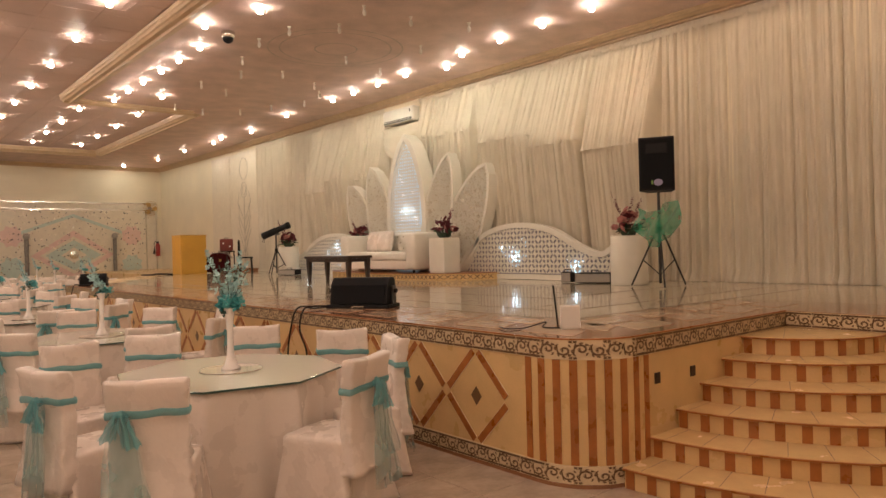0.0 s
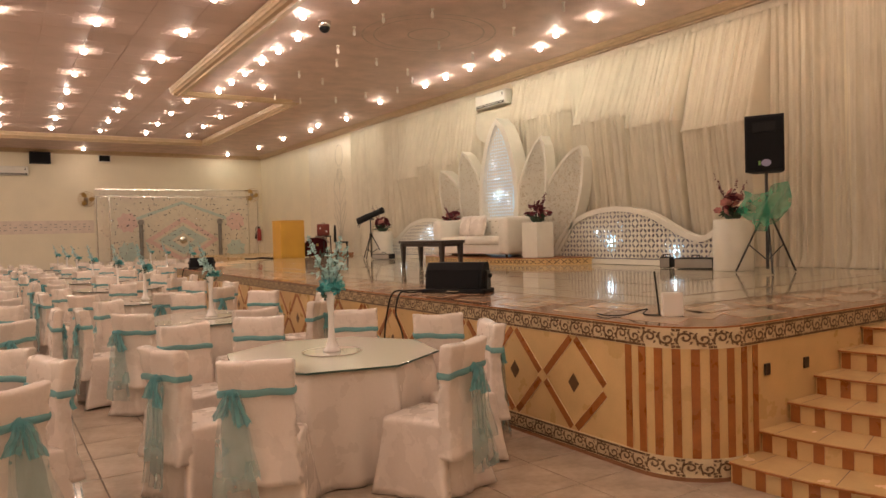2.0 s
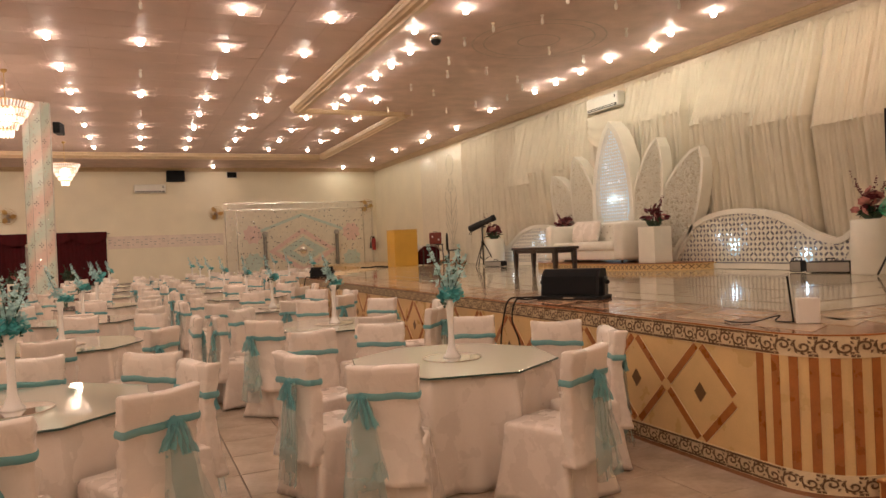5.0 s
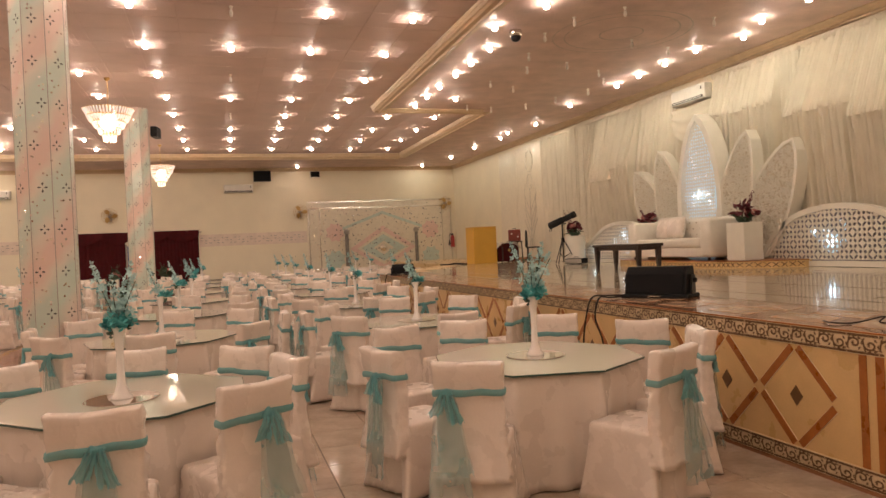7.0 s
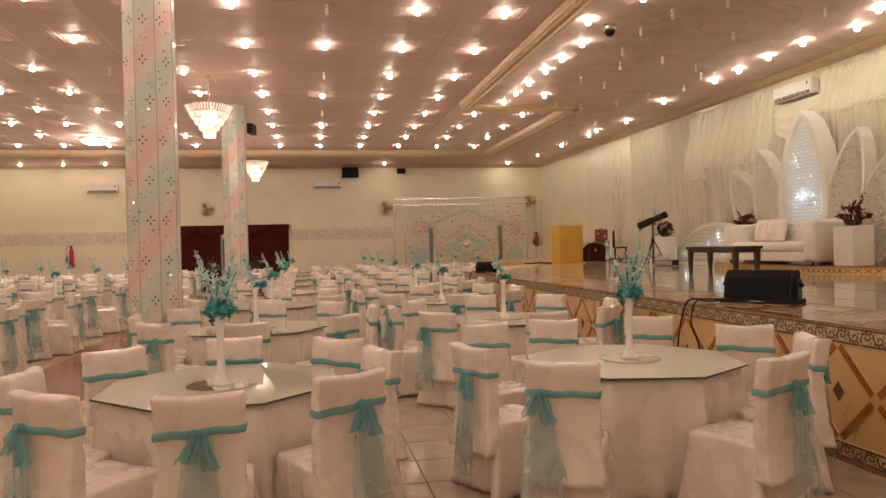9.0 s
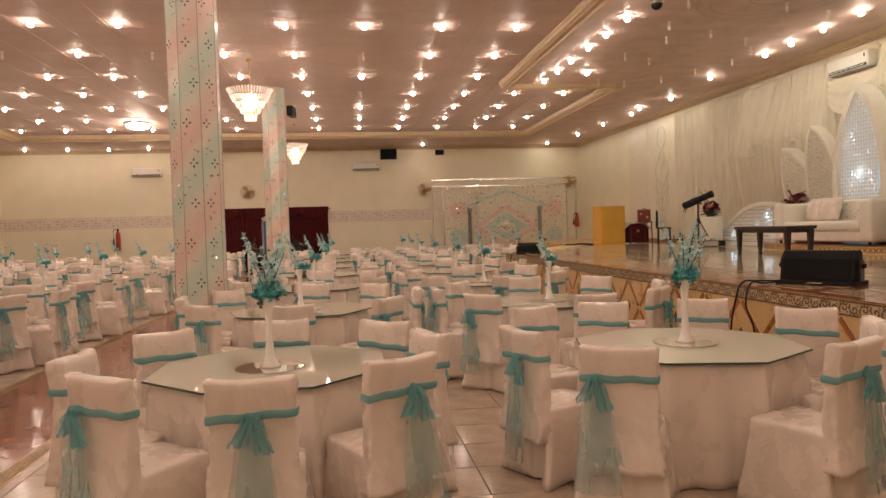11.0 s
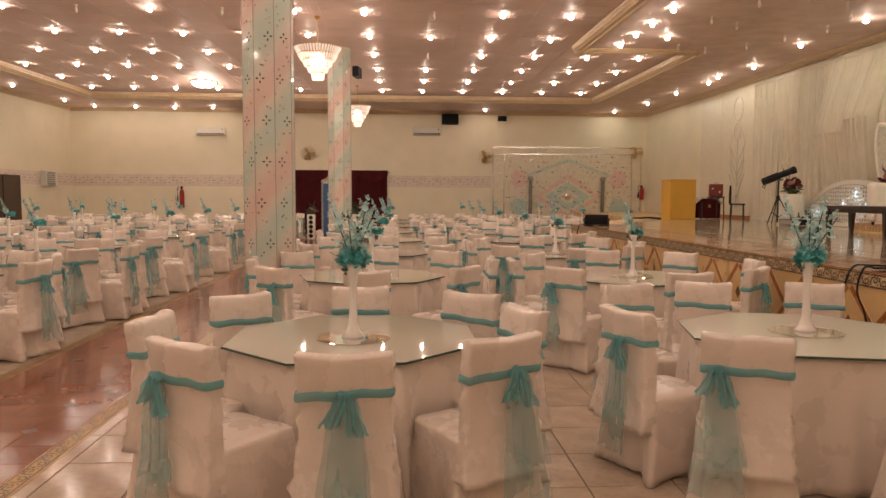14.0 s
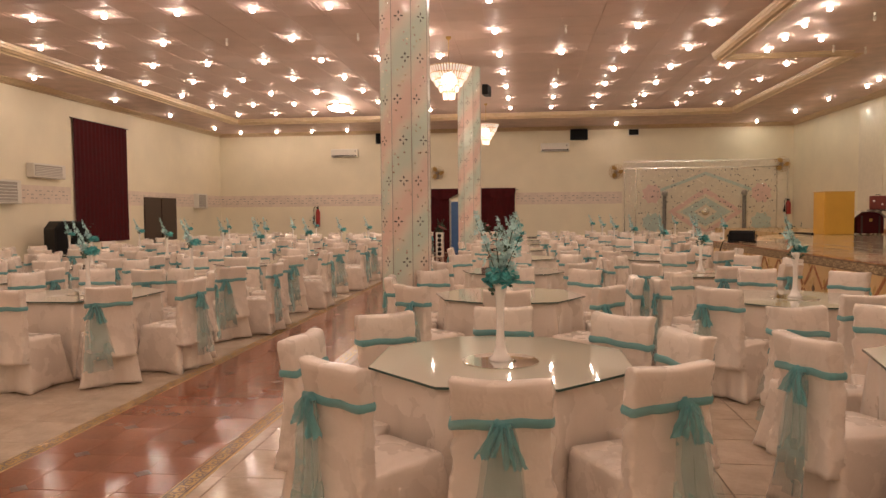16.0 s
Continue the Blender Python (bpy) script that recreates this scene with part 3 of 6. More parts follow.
# stairs: quarter rings round the inner corner
RISE = STAGE / 7
stairs = setting("stairs", slab(B(), [(NX, NY)] + [(NX - 2.34 * math.cos(radians(a)), NY - 2.34 * math.sin(radians(a))) for a in range(0, 91, 3)], "z", 0, RISE - 0.02), STAGEWALL, "quarter-round tiled stairs with brown and cream striped risers", "stairs")
for i, r in enumerate((2.34, 2.02, 1.70, 1.38, 1.06, 0.75)):
    arc = [(NX - r * math.cos(radians(a)), NY - 0.004 - r * math.sin(radians(a))) for a in range(0, 91, 3)]
    if i:
        part("step", slab(B(), [(NX - 0.002, NY - 0.004)] + arc, "z", RISE * i - 0.02, RISE * (i + 1) - 0.02), STAGEWALL, stairs)
    r2 = r + 0.022
    arc2 = [(NX - r2 * math.cos(radians(a)), NY - 0.004 - r2 * math.sin(radians(a))) for a in range(0, 91, 3)]
    part("tread", slab(B(), [(NX - 0.002, NY - 0.004)] + arc2, "z", RISE * (i + 1) - 0.02, RISE * (i + 1)), CREAMTILE, stairs, "cream tread tiles")
    part("nosing", tube(B(), [(x, y, RISE * (i + 1) - 0.012) for x, y in arc2], 0.009, 5), BROWN, stairs, "thin brown nosing")
    r3 = (2.34, 2.02, 1.70, 1.38, 1.06, 0.75, 0.0)[i + 1] + 0.004
    jm = B()
    for a in range(3, 90, max(3, round(15 / r))):
        ca, sa = math.cos(radians(a)), math.sin(radians(a))
        z = RISE * (i + 1) + 0.0008
        jm.faces.new([jm.verts.new((NX - rr * ca + e * sa, NY - 0.004 - rr * sa - e * ca, z)) for rr, e in ((max(r3, 0.05), -0.0018), (r2 - 0.01, -0.0018), (r2 - 0.01, 0.0018), (max(r3, 0.05), 0.0018))])
    tagged(part("joint", jm, GROUT, stairs), kind="stuff")
    n = int(r * math.pi / 2 / 0.152)
    for k in range(n):
        a0 = (k + 0.06) * 90 / n
        da = math.degrees(0.062 / r)
        rings = []
        for q in range(3):
            a = radians(a0 + da * q / 2)
            rings.append([(NX - (r + o) * math.cos(a), NY - 0.004 - (r + o) * math.sin(a), z) for o, z in ((-0.001, RISE * i + 0.002), (0.005, RISE * i + 0.002), (0.005, RISE * (i + 1) - 0.022), (-0.001, RISE * (i + 1) - 0.022))])
        part("riser_tile", loft(B(), rings), BROWN, stairs)


# ---- columns ----
# dark glass; on the columns its colour stands in for dark mirror reflections
DARKMIRRORGLASS = mat("dark_mirror_glass_inlay", (0.10, 0.10, 0.10), 0.08, vary=0.3, scale=20)

def column(x, y, w, label):
    c = tagged(thing("column", label, "column", "mirrored columns", pose(x, y, 0)))
    r = w / 2 / math.cos(radians(22.5))
    ring = [(r * math.cos(radians(22.5 + 45 * k)), r * math.sin(radians(22.5 + 45 * k))) for k in range(8)]
    part("shaft", slab(B(), ring, "z", 0.0, TRAY), CLAD, c)
    seams, bits, darks = B(), B(), B()
    for k in range(8):
        a = radians(22.5 + 45 * k)
        rod(seams, (r * math.cos(a), r * math.sin(a), 0.01), (r * math.cos(a), r * math.sin(a), TRAY - 0.01), 0.004, n=4)
        am = radians(45 * k)
        cx, cy, tx, ty = (w / 2 + 0.002) * math.cos(am), (w / 2 + 0.002) * math.sin(am), -math.sin(am), math.cos(am)
        rnd = random.Random(k)
        for j in range(34):
            z = 0.12 + j * 0.155
            u0 = 0.05 * math.sin(j * 1.3 + k)
            pieces = [(0.034, 0), (-0.034, 0), (0, 0.04), (0, -0.04)] if j % 3 == 0 else [(rnd.uniform(-0.09, 0.09), rnd.uniform(-0.06, 0.06)) for _ in range(3)]
            for du, dz in pieces:
                p, q = (0.021, 0.011) if abs(du) > abs(dz) else (0.011, 0.022)
                if j % 3:
                    p = q = 0.013
                u, zz = u0 + du, z + dz
                if abs(u) > w * 0.2:
                    continue
                t, tv = (rnd.uniform(-0.004, 0.004), rnd.uniform(-0.004, 0.003)) if j % 3 else (0, 0)
                vs = [(bits if j % 3 else darks).verts.new((cx + tx * (u + a1) + math.cos(am) * (0.003 + t * b1 + tv * b2 / q), cy + ty * (u + a1) + math.sin(am) * (0.003 + t * b1 + tv * b2 / q), zz + b2)) for a1, b2, b1 in ((-p, 0, -1), (0, -q, 0), (p, 0, 1), (0, q, 0))]
                (bits if j % 3 else darks).faces.new(vs)
    tagged(part("seam", seams, GREY, c), kind="stuff")
    tagged(part("mirror_piece", bits, MIRROR, c, "small inlaid mirror pieces"), kind="stuff")
    tagged(part("quatrefoil", darks, DARKMIRRORGLASS, c, "quatrefoil mirror inlays, dark reflections put into their colour"), kind="stuff")
    return c


column(-1.98, 9.0, 0.55, "clad column with slanting pink and mint bands and mirror inlay")
column(-1.92, 18.3, 0.55, "farther clad column with pink and mint bands and mirror inlay")

# ---- banquet chairs and tables ----
def loop(w, d, r, nx, ny, nc, y=0.0):
    """A rounded rectangle with points along its sides too."""
    out = []
    for k in range(ny):
        out.append((w, -d + r + 2 * (d - r) * k / ny))
    for k in range(nc):
        a = radians(90 * k / nc)
        out.append((w - r + r * math.cos(a), d - r + r * math.sin(a)))
    for k in range(nx):
        out.append((w - r - 2 * (w - r) * k / nx, d))
    for k in range(nc):
        a = radians(90 + 90 * k / nc)
        out.append((-w + r + r * math.cos(a), d - r + r * math.sin(a)))
    for k in range(ny):
        out.append((-w, d - r - 2 * (d - r) * k / ny))
    for k in range(nc):
        a = radians(180 + 90 * k / nc)
        out.append((-w + r + r * math.cos(a), -d + r + r * math.sin(a)))
    for k in range(nx):
        out.append((-w + r + 2 * (w - r) * k / nx, -d))
    for k in range(nc):
        a = radians(270 + 90 * k / nc)
        out.append((w - r + r * math.cos(a), -d + r + r * math.sin(a)))
    return [(a, b + y) for a, b in out]


def banquet_chair(seed, shift, label, slit=0.12):
    """A chair in a white satin cover, facing +y, with a teal sash round the back."""
    c = thing("banquet_chair", label, "chair", "banquet chairs")
    rnd = random.Random(seed)
    off = Vector((seed * 3.7, seed * 1.3, 0))
    ph = [rnd.uniform(0, 6.28) for _ in range(8)]
    # seat cover: flat seat, skirt that flares into cones at the corners
    rings = []
    for z in (0.006, 0.05, 0.11, 0.18, 0.25, 0.32, 0.38, 0.43, 0.458, 0.472, 0.478, 0.480):
        t = max(0.0, 1 - z / 0.45) ** 1.15
        w = 0.217 + 0.028 * t if z < 0.46 else {0.472: 0.212, 0.478: 0.203, 0.480: 0.12}[z]
        row = []
        for x, y in loop(w, w * 1.05, 0.035, 12, 10, 4):
            a = math.atan2(y, x)
            corner = (abs(x) / w * abs(y) / (w * 1.05)) ** 5
            f = 1 + t * (0.27 * corner - 0.055 * (1 - corner) ** 2 + 0.035 * math.sin(7 * a + ph[0]) + 0.022 * math.sin(15 * a + ph[1] + 2 * t))
            if y < -w * 0.9:
                f -= 0.20 * min(1, t * 1.3) * math.exp(-((x - slit) / 0.026) ** 2)
            n1 = noise.noise(Vector((x * 9, y * 9, z * 5)) + off)
            f += 0.022 * n1 * (z < 0.46)
            row.append((x * f, y * f, z + (0.006 * math.sin(5 * a + ph[2]) + 0.006 if z < 0.01 else 0) + 0.006 * noise.noise(Vector((x * 7, y * 7, 3)) + off) * (z > 0.4)))
        rings.append(row)
    part("skirt", smooth(loft(B(), rings)), SATIN, c, "floor-length satin seat cover")
    # back cover: straight behind, creased along its sides, hem hanging over the seat cover
    rings = []
    for z, y, w, d in ((0.285, -0.266, 0.228, 0.052), (0.31, -0.262, 0.227, 0.05), (0.35, -0.256, 0.224, 0.048), (0.39, -0.25, 0.219, 0.046), (0.43, -0.244, 0.214, 0.045), (0.47, -0.239, 0.21, 0.044), (0.51, -0.235, 0.206, 0.043), (0.55, -0.232, 0.203, 0.043), (0.59, -0.230, 0.2, 0.042), (0.63, -0.229, 0.198, 0.041), (0.67, -0.229, 0.196, 0.040), (0.705, -0.230, 0.193, 0.038), (0.73, -0.232, 0.193, 0.038), (0.76, -0.236, 0.198, 0.042), (0.80, -0.241, 0.200, 0.045), (0.85, -0.248, 0.202, 0.047), (0.90, -0.255, 0.203, 0.047), (0.932, -0.260, 0.203, 0.045), (0.943, -0.262, 0.200, 0.038), (0.947, -0.263, 0.192, 0.02)):
        row = []
        low = max(0.0, (0.70 - z) / 0.4)
        for x, yy in loop(w, d, min(0.018, d * 0.7), 12, 3, 3, y):
            side = max(0.0, abs(x) / w - 0.72) / 0.28
            v = Vector((x * 11, yy * 11, z * 16)) + off
            cr = abs(noise.noise(v * 1.2)) - 0.25
            dx = math.copysign(1, x) * side * (0.045 * cr + 0.009 * math.sin(z * 70 + ph[3] + x * 9)) * (0.35 + 0.65 * (z < 0.72))
            dy = 0.007 * noise.noise(Vector((x * 8, 0, z * 6)) + off) + 0.016 * side * noise.noise(v * 1.7)
            # pulls running down from the sash
            dy += 0.009 * low * math.sin(x * 34 + z * 9 * math.copysign(1, x - shift) + ph[4]) * (yy < y)
            row.append((x + dx, yy + dy, z + (0.010 * (abs(x) / w) ** 4 - 0.004 + 0.004 * math.sin(x * 21 + ph[7])) * (z > 0.9) + 0.006 * math.sin(x * 14 + ph[5]) * (z < 0.3)))
        rings.append(row)
    part("back_cover", smooth(loft(B(), rings)), SATIN, c, "satin back cover hanging over the seat cover")
    tilt = rnd.uniform(-0.018, 0.018)
    rings = []
    for z, y, o in ((0.758, -0.238, 0.001), (0.762, -0.238, 0.006), (0.778, -0.239, 0.009), (0.794, -0.240, 0.006), (0.798, -0.241, 0.001)):
        rings.append([(x, yy, z + tilt * x / 0.2 + 0.004 * math.sin(x * 30 + ph[6]) + 0.004 * noise.noise(Vector((x * 25, yy * 20, z * 90)))) for x, yy in loop(0.200 + o, 0.045 + o, 0.022, 10, 2, 3, y)])
    sash = part("sash", smooth(loft(B(), rings, (False, False))), TEAL, c, "teal organza sash")
    zk = 0.776 + tilt * shift / 0.2
    knot = B()
    bmesh.ops.create_icosphere(knot, subdivisions=2, radius=0.03, matrix=Matrix.Translation((shift, -0.297, zk)) @ Matrix.Diagonal((1.25, 0.75, 1.0, 1)))
    for v in knot.verts:
        v.co += Vector((1, 0.6, 1)) * (0.018 * noise.noise(v.co * 38 + off))
    part("knot", smooth(knot), TEAL, sash, "crumpled organza knot")

    def fall(z0, x0, drop, w0, w1, drift, depth, pleats):
        """A gathered strip of organza that hangs from the knot and spreads."""
        grid = []
        for j in range(9):
            t = j / 8
            wd = w0 + (w1 - w0) * t ** 0.7
            z = z0 - drop * t
            base = -0.303 - 0.016 * min(1, t * 3) - 0.035 * max(0.0, (0.5 - z) / 0.5) - depth
            grid.append([(x0 + drift * t ** 1.3 + wd * u + 0.01 * noise.noise(Vector((u * 2, t * 4, seed))), base - (0.007 + 0.012 * t) * math.sin(u * pleats + ph[1] + 2 * t) - 0.02 * noise.noise(Vector((u * 1.5, t * 3, seed + 9))), z + 0.03 * t * noise.noise(Vector((u * 3, 7, seed)))) for u in (-1, -0.8, -0.6, -0.4, -0.2, 0, 0.2, 0.4, 0.6, 0.8, 1)])
        return smooth(sheet(B(), grid))
    sw = rnd.uniform(-0.05, 0.05)
    part("sash_tail", fall(zk, shift, rnd.uniform(0.6, 0.68), 0.045, 0.13, sw, 0.0, 11), TEALTAIL, sash, "sheer hanging sash tail")
    part("sash_tail", fall(zk, shift + 0.01, rnd.uniform(0.4, 0.52), 0.04, 0.10, sw + 0.03, 0.014, 9), TEALTAIL, sash, "sheer hanging sash tail")
    part("bow_loop", fall(zk + 0.012, shift - 0.015, 0.13, 0.018, 0.042, -0.05, 0.006, 7), TEAL, sash, "limp organza bow loop")
    part("bow_loop", fall(zk + 0.012, shift + 0.015, 0.17, 0.018, 0.045, 0.045, 0.01, 7), TEAL, sash, "limp organza bow loop")
    return c


def octagon(r, n=8):
    return [(r * math.cos(radians(22.5 + 45 * k)), r * math.sin(radians(22.5 + 45 * k))) for k in range(n)]


def banquet_table():
    t = thing("banquet_table", "octagonal banquet table with glass top over white cloth", "table", "banquet tables")
    R = 0.71 / math.cos(radians(22.5))
    top = part("glass_top", slab(B(), octagon(R - 0.004), "z", 0.757, 0.769), GLASS, t, "clear glass top")
    e = B()
    o1, o2 = octagon(R), octagon(R - 0.004)
    loft(e, [[(*p, 0.756) for p in o2], [(*p, 0.757) for p in o1], [(*p, 0.768) for p in o1], [(*p, 0.769) for p in o2]], (False, False))
    part("glass_edge", e, GLASSEDGE, top, "dark green glass edge")
    # cloth: flat facets, a cone-shaped fold falling from each corner
    rings = []
    for z in (0.756, 0.752, 0.735, 0.68, 0.60, 0.50, 0.40, 0.28, 0.16, 0.06, 0.008):
        g = max(0.0, (0.74 - z) / 0.74)
        r0 = 0.60 if z > 0.755 else 0.655 if z > 0.75 else 0.668
        row = []
        for k in range(160):
            a = 2 * math.pi * k / 160
            q = (math.degrees(a)) % 45 - 22.5
            near = abs(q)
            oc = math.cos(radians(22.5)) / math.cos(radians(22.5 - near))
            rr = r0 / math.cos(radians(22.5)) * (oc * (1 - g) + g * 0.93)
            rr += g ** 0.8 * (0.13 * math.exp(-(abs(q) / 5.0) ** 1.3) - 0.035 * math.exp(-((near - 13) / 4.5) ** 2))
            rr += 0.025 * g * noise.noise(Vector((math.cos(a) * 3, math.sin(a) * 3, z * 2)))
            row.append((rr * math.cos(a), rr * math.sin(a), z))
        rings.append(row)
    part("tablecloth", smooth(loft(B(), rings)), CLOTH, t, "white floor-length tablecloth")
    return t


def flower_vase(seed, full):
    """Tall white trumpet vase with teal silk flowers: a fan of sprays (full) or one leaning spire over a rose clump."""
    rnd = random.Random(seed)
    v = thing("flower_vase", "tall white trumpet vase with " + ("a full fan of teal silk flowers" if full else "one leaning spire of teal silk flowers"), "vase", "centrepieces")
    prof = [(0.062, 0.0), (0.066, 0.008), (0.045, 0.03), (0.028, 0.08), (0.022, 0.16), (0.021, 0.26), (0.026, 0.34), (0.036, 0.40), (0.043, 0.43), (0.036, 0.428), (0.02, 0.36)]
    part("vase", smooth(lathe(B(), prof, 18)), VASE, v, "white trumpet vase")
    stems, bl, lf, dark = B(), B(), B(), B()
    top = Vector((0, 0, 0.42))

    def petal(bm, p, size, tilt, n=4):
        q = Euler((rnd.uniform(-tilt, tilt), rnd.uniform(-tilt, tilt), rnd.uniform(0, 6.28))).to_matrix()
        for k in range(n):
            a = k * 2 * math.pi / n
            d, e = Vector((math.cos(a), math.sin(a), 0.35)), Vector((-math.sin(a), math.cos(a), 0))
            vs = [bm.verts.new(p + q @ w * size) for w in (Vector((0, 0, 0)), d * 0.6 + e * 0.42, d * 1.1, d * 0.6 - e * 0.42)]
            bm.faces.new(vs)
    sprays = [(0.3, 0.36, 0.42, 26), (2.9, 0.5, 0.36, 20), (1.7, 0.25, 0.34, 22), (3.6, 0.22, 0.40, 24), (5.2, 0.45, 0.30, 18), (4.4, 0.3, 0.26, 16)] if full else [(0.0, rnd.uniform(0.3, 0.5), rnd.uniform(0.34, 0.42), 30), (0.5, 0.3, 0.2, 14)]
    for a, lean, l, n in sprays:
        a += rnd.uniform(-0.3, 0.3)
        d = Vector((math.cos(a) * lean, math.sin(a) * lean, 1)).normalized()
        tube(stems, [top + d * l * t + Vector((0, 0, -0.08 * lean * t * t)) for t in (0, 0.35, 0.7, 1)], 0.003, 4)
        for k in range(n):
            t = 0.12 + 0.88 * k / (n - 1)
            p = top + d * l * t + Vector((rnd.gauss(0, 1), rnd.gauss(0, 1), rnd.gauss(0, 0.6))) * 0.026 * (1.2 - t)
            petal(bl, p, 0.032 * (1.25 - 0.75 * t), 1.2)
    c = top + (Vector((0, 0, 0.03)) if full else Vector((-0.05, 0.0, 0.015)))
    for i in range(70 if full else 46):
        a, b = rnd.uniform(0, 6.28), rnd.uniform(-0.5, 1.2)
        r = rnd.uniform(0.03, 0.085 if full else 0.065)
        petal(lf, c + Vector((r * math.cos(a) * math.cos(b), r * math.sin(a) * math.cos(b), r * 0.8 * math.sin(b))), rnd.uniform(0.024, 0.042), 1.1)
    for i in range(9):
        a = rnd.uniform(0, 6.28)
        petal(dark, top + Vector((0.05 * math.cos(a), 0.05 * math.sin(a), rnd.uniform(-0.05, 0.01))), rnd.uniform(0.02, 0.035), 1.4, 3)
    for i in range(5 if full else 2):
        a = rnd.uniform(0, 6.28)
        petal(dark, top + Vector((0.06 * math.cos(a), 0.06 * math.sin(a), rnd.uniform(0.15, 0.3))), 0.022, 1.4, 3)
    tagged(part("stem", stems, STEM, v), kind="stuff")
    tagged(part("blossoms", bl, BLOSSOM, v, "pale teal delphinium blossoms"), kind="stuff")
    tagged(part("petals", lf, LEAFTEAL, v, "teal silk rose petals"), kind="stuff")
    tagged(part("dark_leaves", dark, STEM, v, "dark green leaves"), kind="stuff")
    return v


def mirror_plate():
    return tagged(part("mirror_plate", smooth(lathe(B(), [(0.20, 0), (0.212, 0.001), (0.212, 0.006), (0.207, 0.008)], 40), False), MIRROR), "round mirror plate under a vase", "mirror", "centrepieces")


chairs0 = [banquet_chair(4, 0.0, "banquet chair in white satin cover with teal organza bow"), banquet_chair(9, -0.125, "banquet chair in white satin with off-centre teal bow", 0.05), banquet_chair(15, 0.05, "banquet chair in creased white satin with loose teal bow", -0.13)]
table0, plate0 = banquet_table(), mirror_plate()
vases = [flower_vase(3, False), flower_vase(11, False), flower_vase(27, True)]
used = set()


def put(ob, m):
    """The first call moves the thing itself, the next ones copy it."""
    if ob.name in used:
        return copy_thing(ob, m)
    used.add(ob.name)
    ob.matrix_basis = m
    return ob


rnd = random.Random(8)


def set_table(x, y, turn, chairs, vase_at=(0, 0), reach=1.0, full=False):
    put(table0, pose(x, y, 0, 0, 0, turn))
    put(plate0, pose(x + vase_at[0], y + vase_at[1], 0.7695))
    put(vases[2 if full else rnd.randrange(2)], pose(x + vase_at[0], y + vase_at[1], 0.778, 0, 0, rnd.uniform(120, 220)))
    for a in chairs:
        a2, r, tw = (a, reach, 0) if not isinstance(a, tuple) else a
        put(chairs0[rnd.randrange(3)], pose(x + r * math.cos(radians(a2)), y + r * math.sin(radians(a2)), 0, 0, 0, a2 + 90 + tw))


def ring(n=8, off=-90.0):
    return [(off + 360 * k / n + rnd.uniform(-4, 4), 1.0 + rnd.uniform(-0.03, 0.06), rnd.uniform(-8, 8)) for k in range(n)]


def seat_pairs(pairs, cx, cy):
    """Chairs whose backs run from (x0, y0) to (x1, y1), facing the table at (cx, cy)."""
    for x0, y0, x1, y1, *kind in pairs:
        mx, my = (x0 + x1) / 2, (y0 + y1) / 2
        dx, dy = -(y1 - y0), x1 - x0
        l = math.hypot(dx, dy)
        s = 1 if dx * (cx - mx) + dy * (cy - my) > 0 else -1
        dx, dy = s * dx / l, s * dy / l
        put(chairs0[kind[0] if kind else rnd.randrange(3)], pose(mx + dx * 0.26, my + dy * 0.26, 0, 0, 0, math.degrees(math.atan2(dy, dx)) - 90))


set_table(-0.74, 4.75, 0, [], (0, -0.1), full=True)
seat_pairs([(-1.84, 4.22, -1.78, 4.62), (-1.61, 3.85, -1.27, 3.6, 1), (-1.67, 5.1, -1.35, 5.35), (-0.95, 5.58, -0.55, 5.6), (-0.15, 5.37, 0.17, 5.15), (0.17, 4.83, 0.34, 4.41), (-0.9, 3.46, -0.5, 3.47, 0), (-0.18, 3.69, 0.19, 3.87, 2)], -0.74, 4.75)
set_table(2.02, 4.72, -13, [], full=True)
seat_pairs([(0.96, 3.85, 1.35, 3.65, 1), (2.17, 3.46, 2.56, 3.62, 2), (0.76, 4.71, 0.9, 4.33), (1.03, 5.67, 1.41, 5.75), (1.64, 5.86, 2.04, 5.71), (2.5, 5.8, 2.85, 5.62), (2.83, 4.94, 3.19, 4.77), (3.1, 4.36, 2.97, 3.97)], 2.02, 4.72)
for x, ys in ((-0.75, (7.95, 11.0, 14.1, 17.2, 20.3, 23.4, 26.4)), (1.88, (7.75, 10.75, 13.8, 16.9, 20.0, 23.1, 26.2))):
    for y in ys:
        set_table(x + rnd.uniform(-0.08, 0.08), y, rnd.choice((0, 8, -10, 15)), ring())
for y in (20.0, 23.1, 26.2):
    set_table(4.6 + rnd.uniform(-0.1, 0.1), y, 10, ring())
for x, ys in ((-5.2, (7.85, 10.2, 12.7, 15.6, 18.4, 21.2, 24.0, 26.8)), (-7.9, (6.6, 9.2, 11.9, 14.6, 17.3, 20.0, 22.7, 25.4)), (-10.6, (9.8, 12.6, 15.4, 18.2, 21.0, 23.8, 26.6))):
    for y in ys:
        set_table(x + rnd.uniform(-0.1, 0.1), y, rnd.choice((0, 8, -10, 15)), ring(9, -86))

# ---- ceiling lamps ----
def ceiling_lamp():
    l = thing("ceiling_lamp", "lit globe bulb in white ceiling socket", "ceiling lamp", "ceiling lamps")
    part("socket", smooth(lathe(B(), [(0.06, 0.0), (0.058, -0.01), (0.03, -0.016), (0.024, -0.026), (0.0215, -0.027)], 14)), PAPERWHITE, l)
    b = B()
    bmesh.ops.create_uvsphere(b, u_segments=14, v_segments=8, radius=0.045, matrix=Matrix.Translation((0, 0, -0.055)))
    part("bulb", smooth(b), GLOW, l, "glowing bulb")
    return l


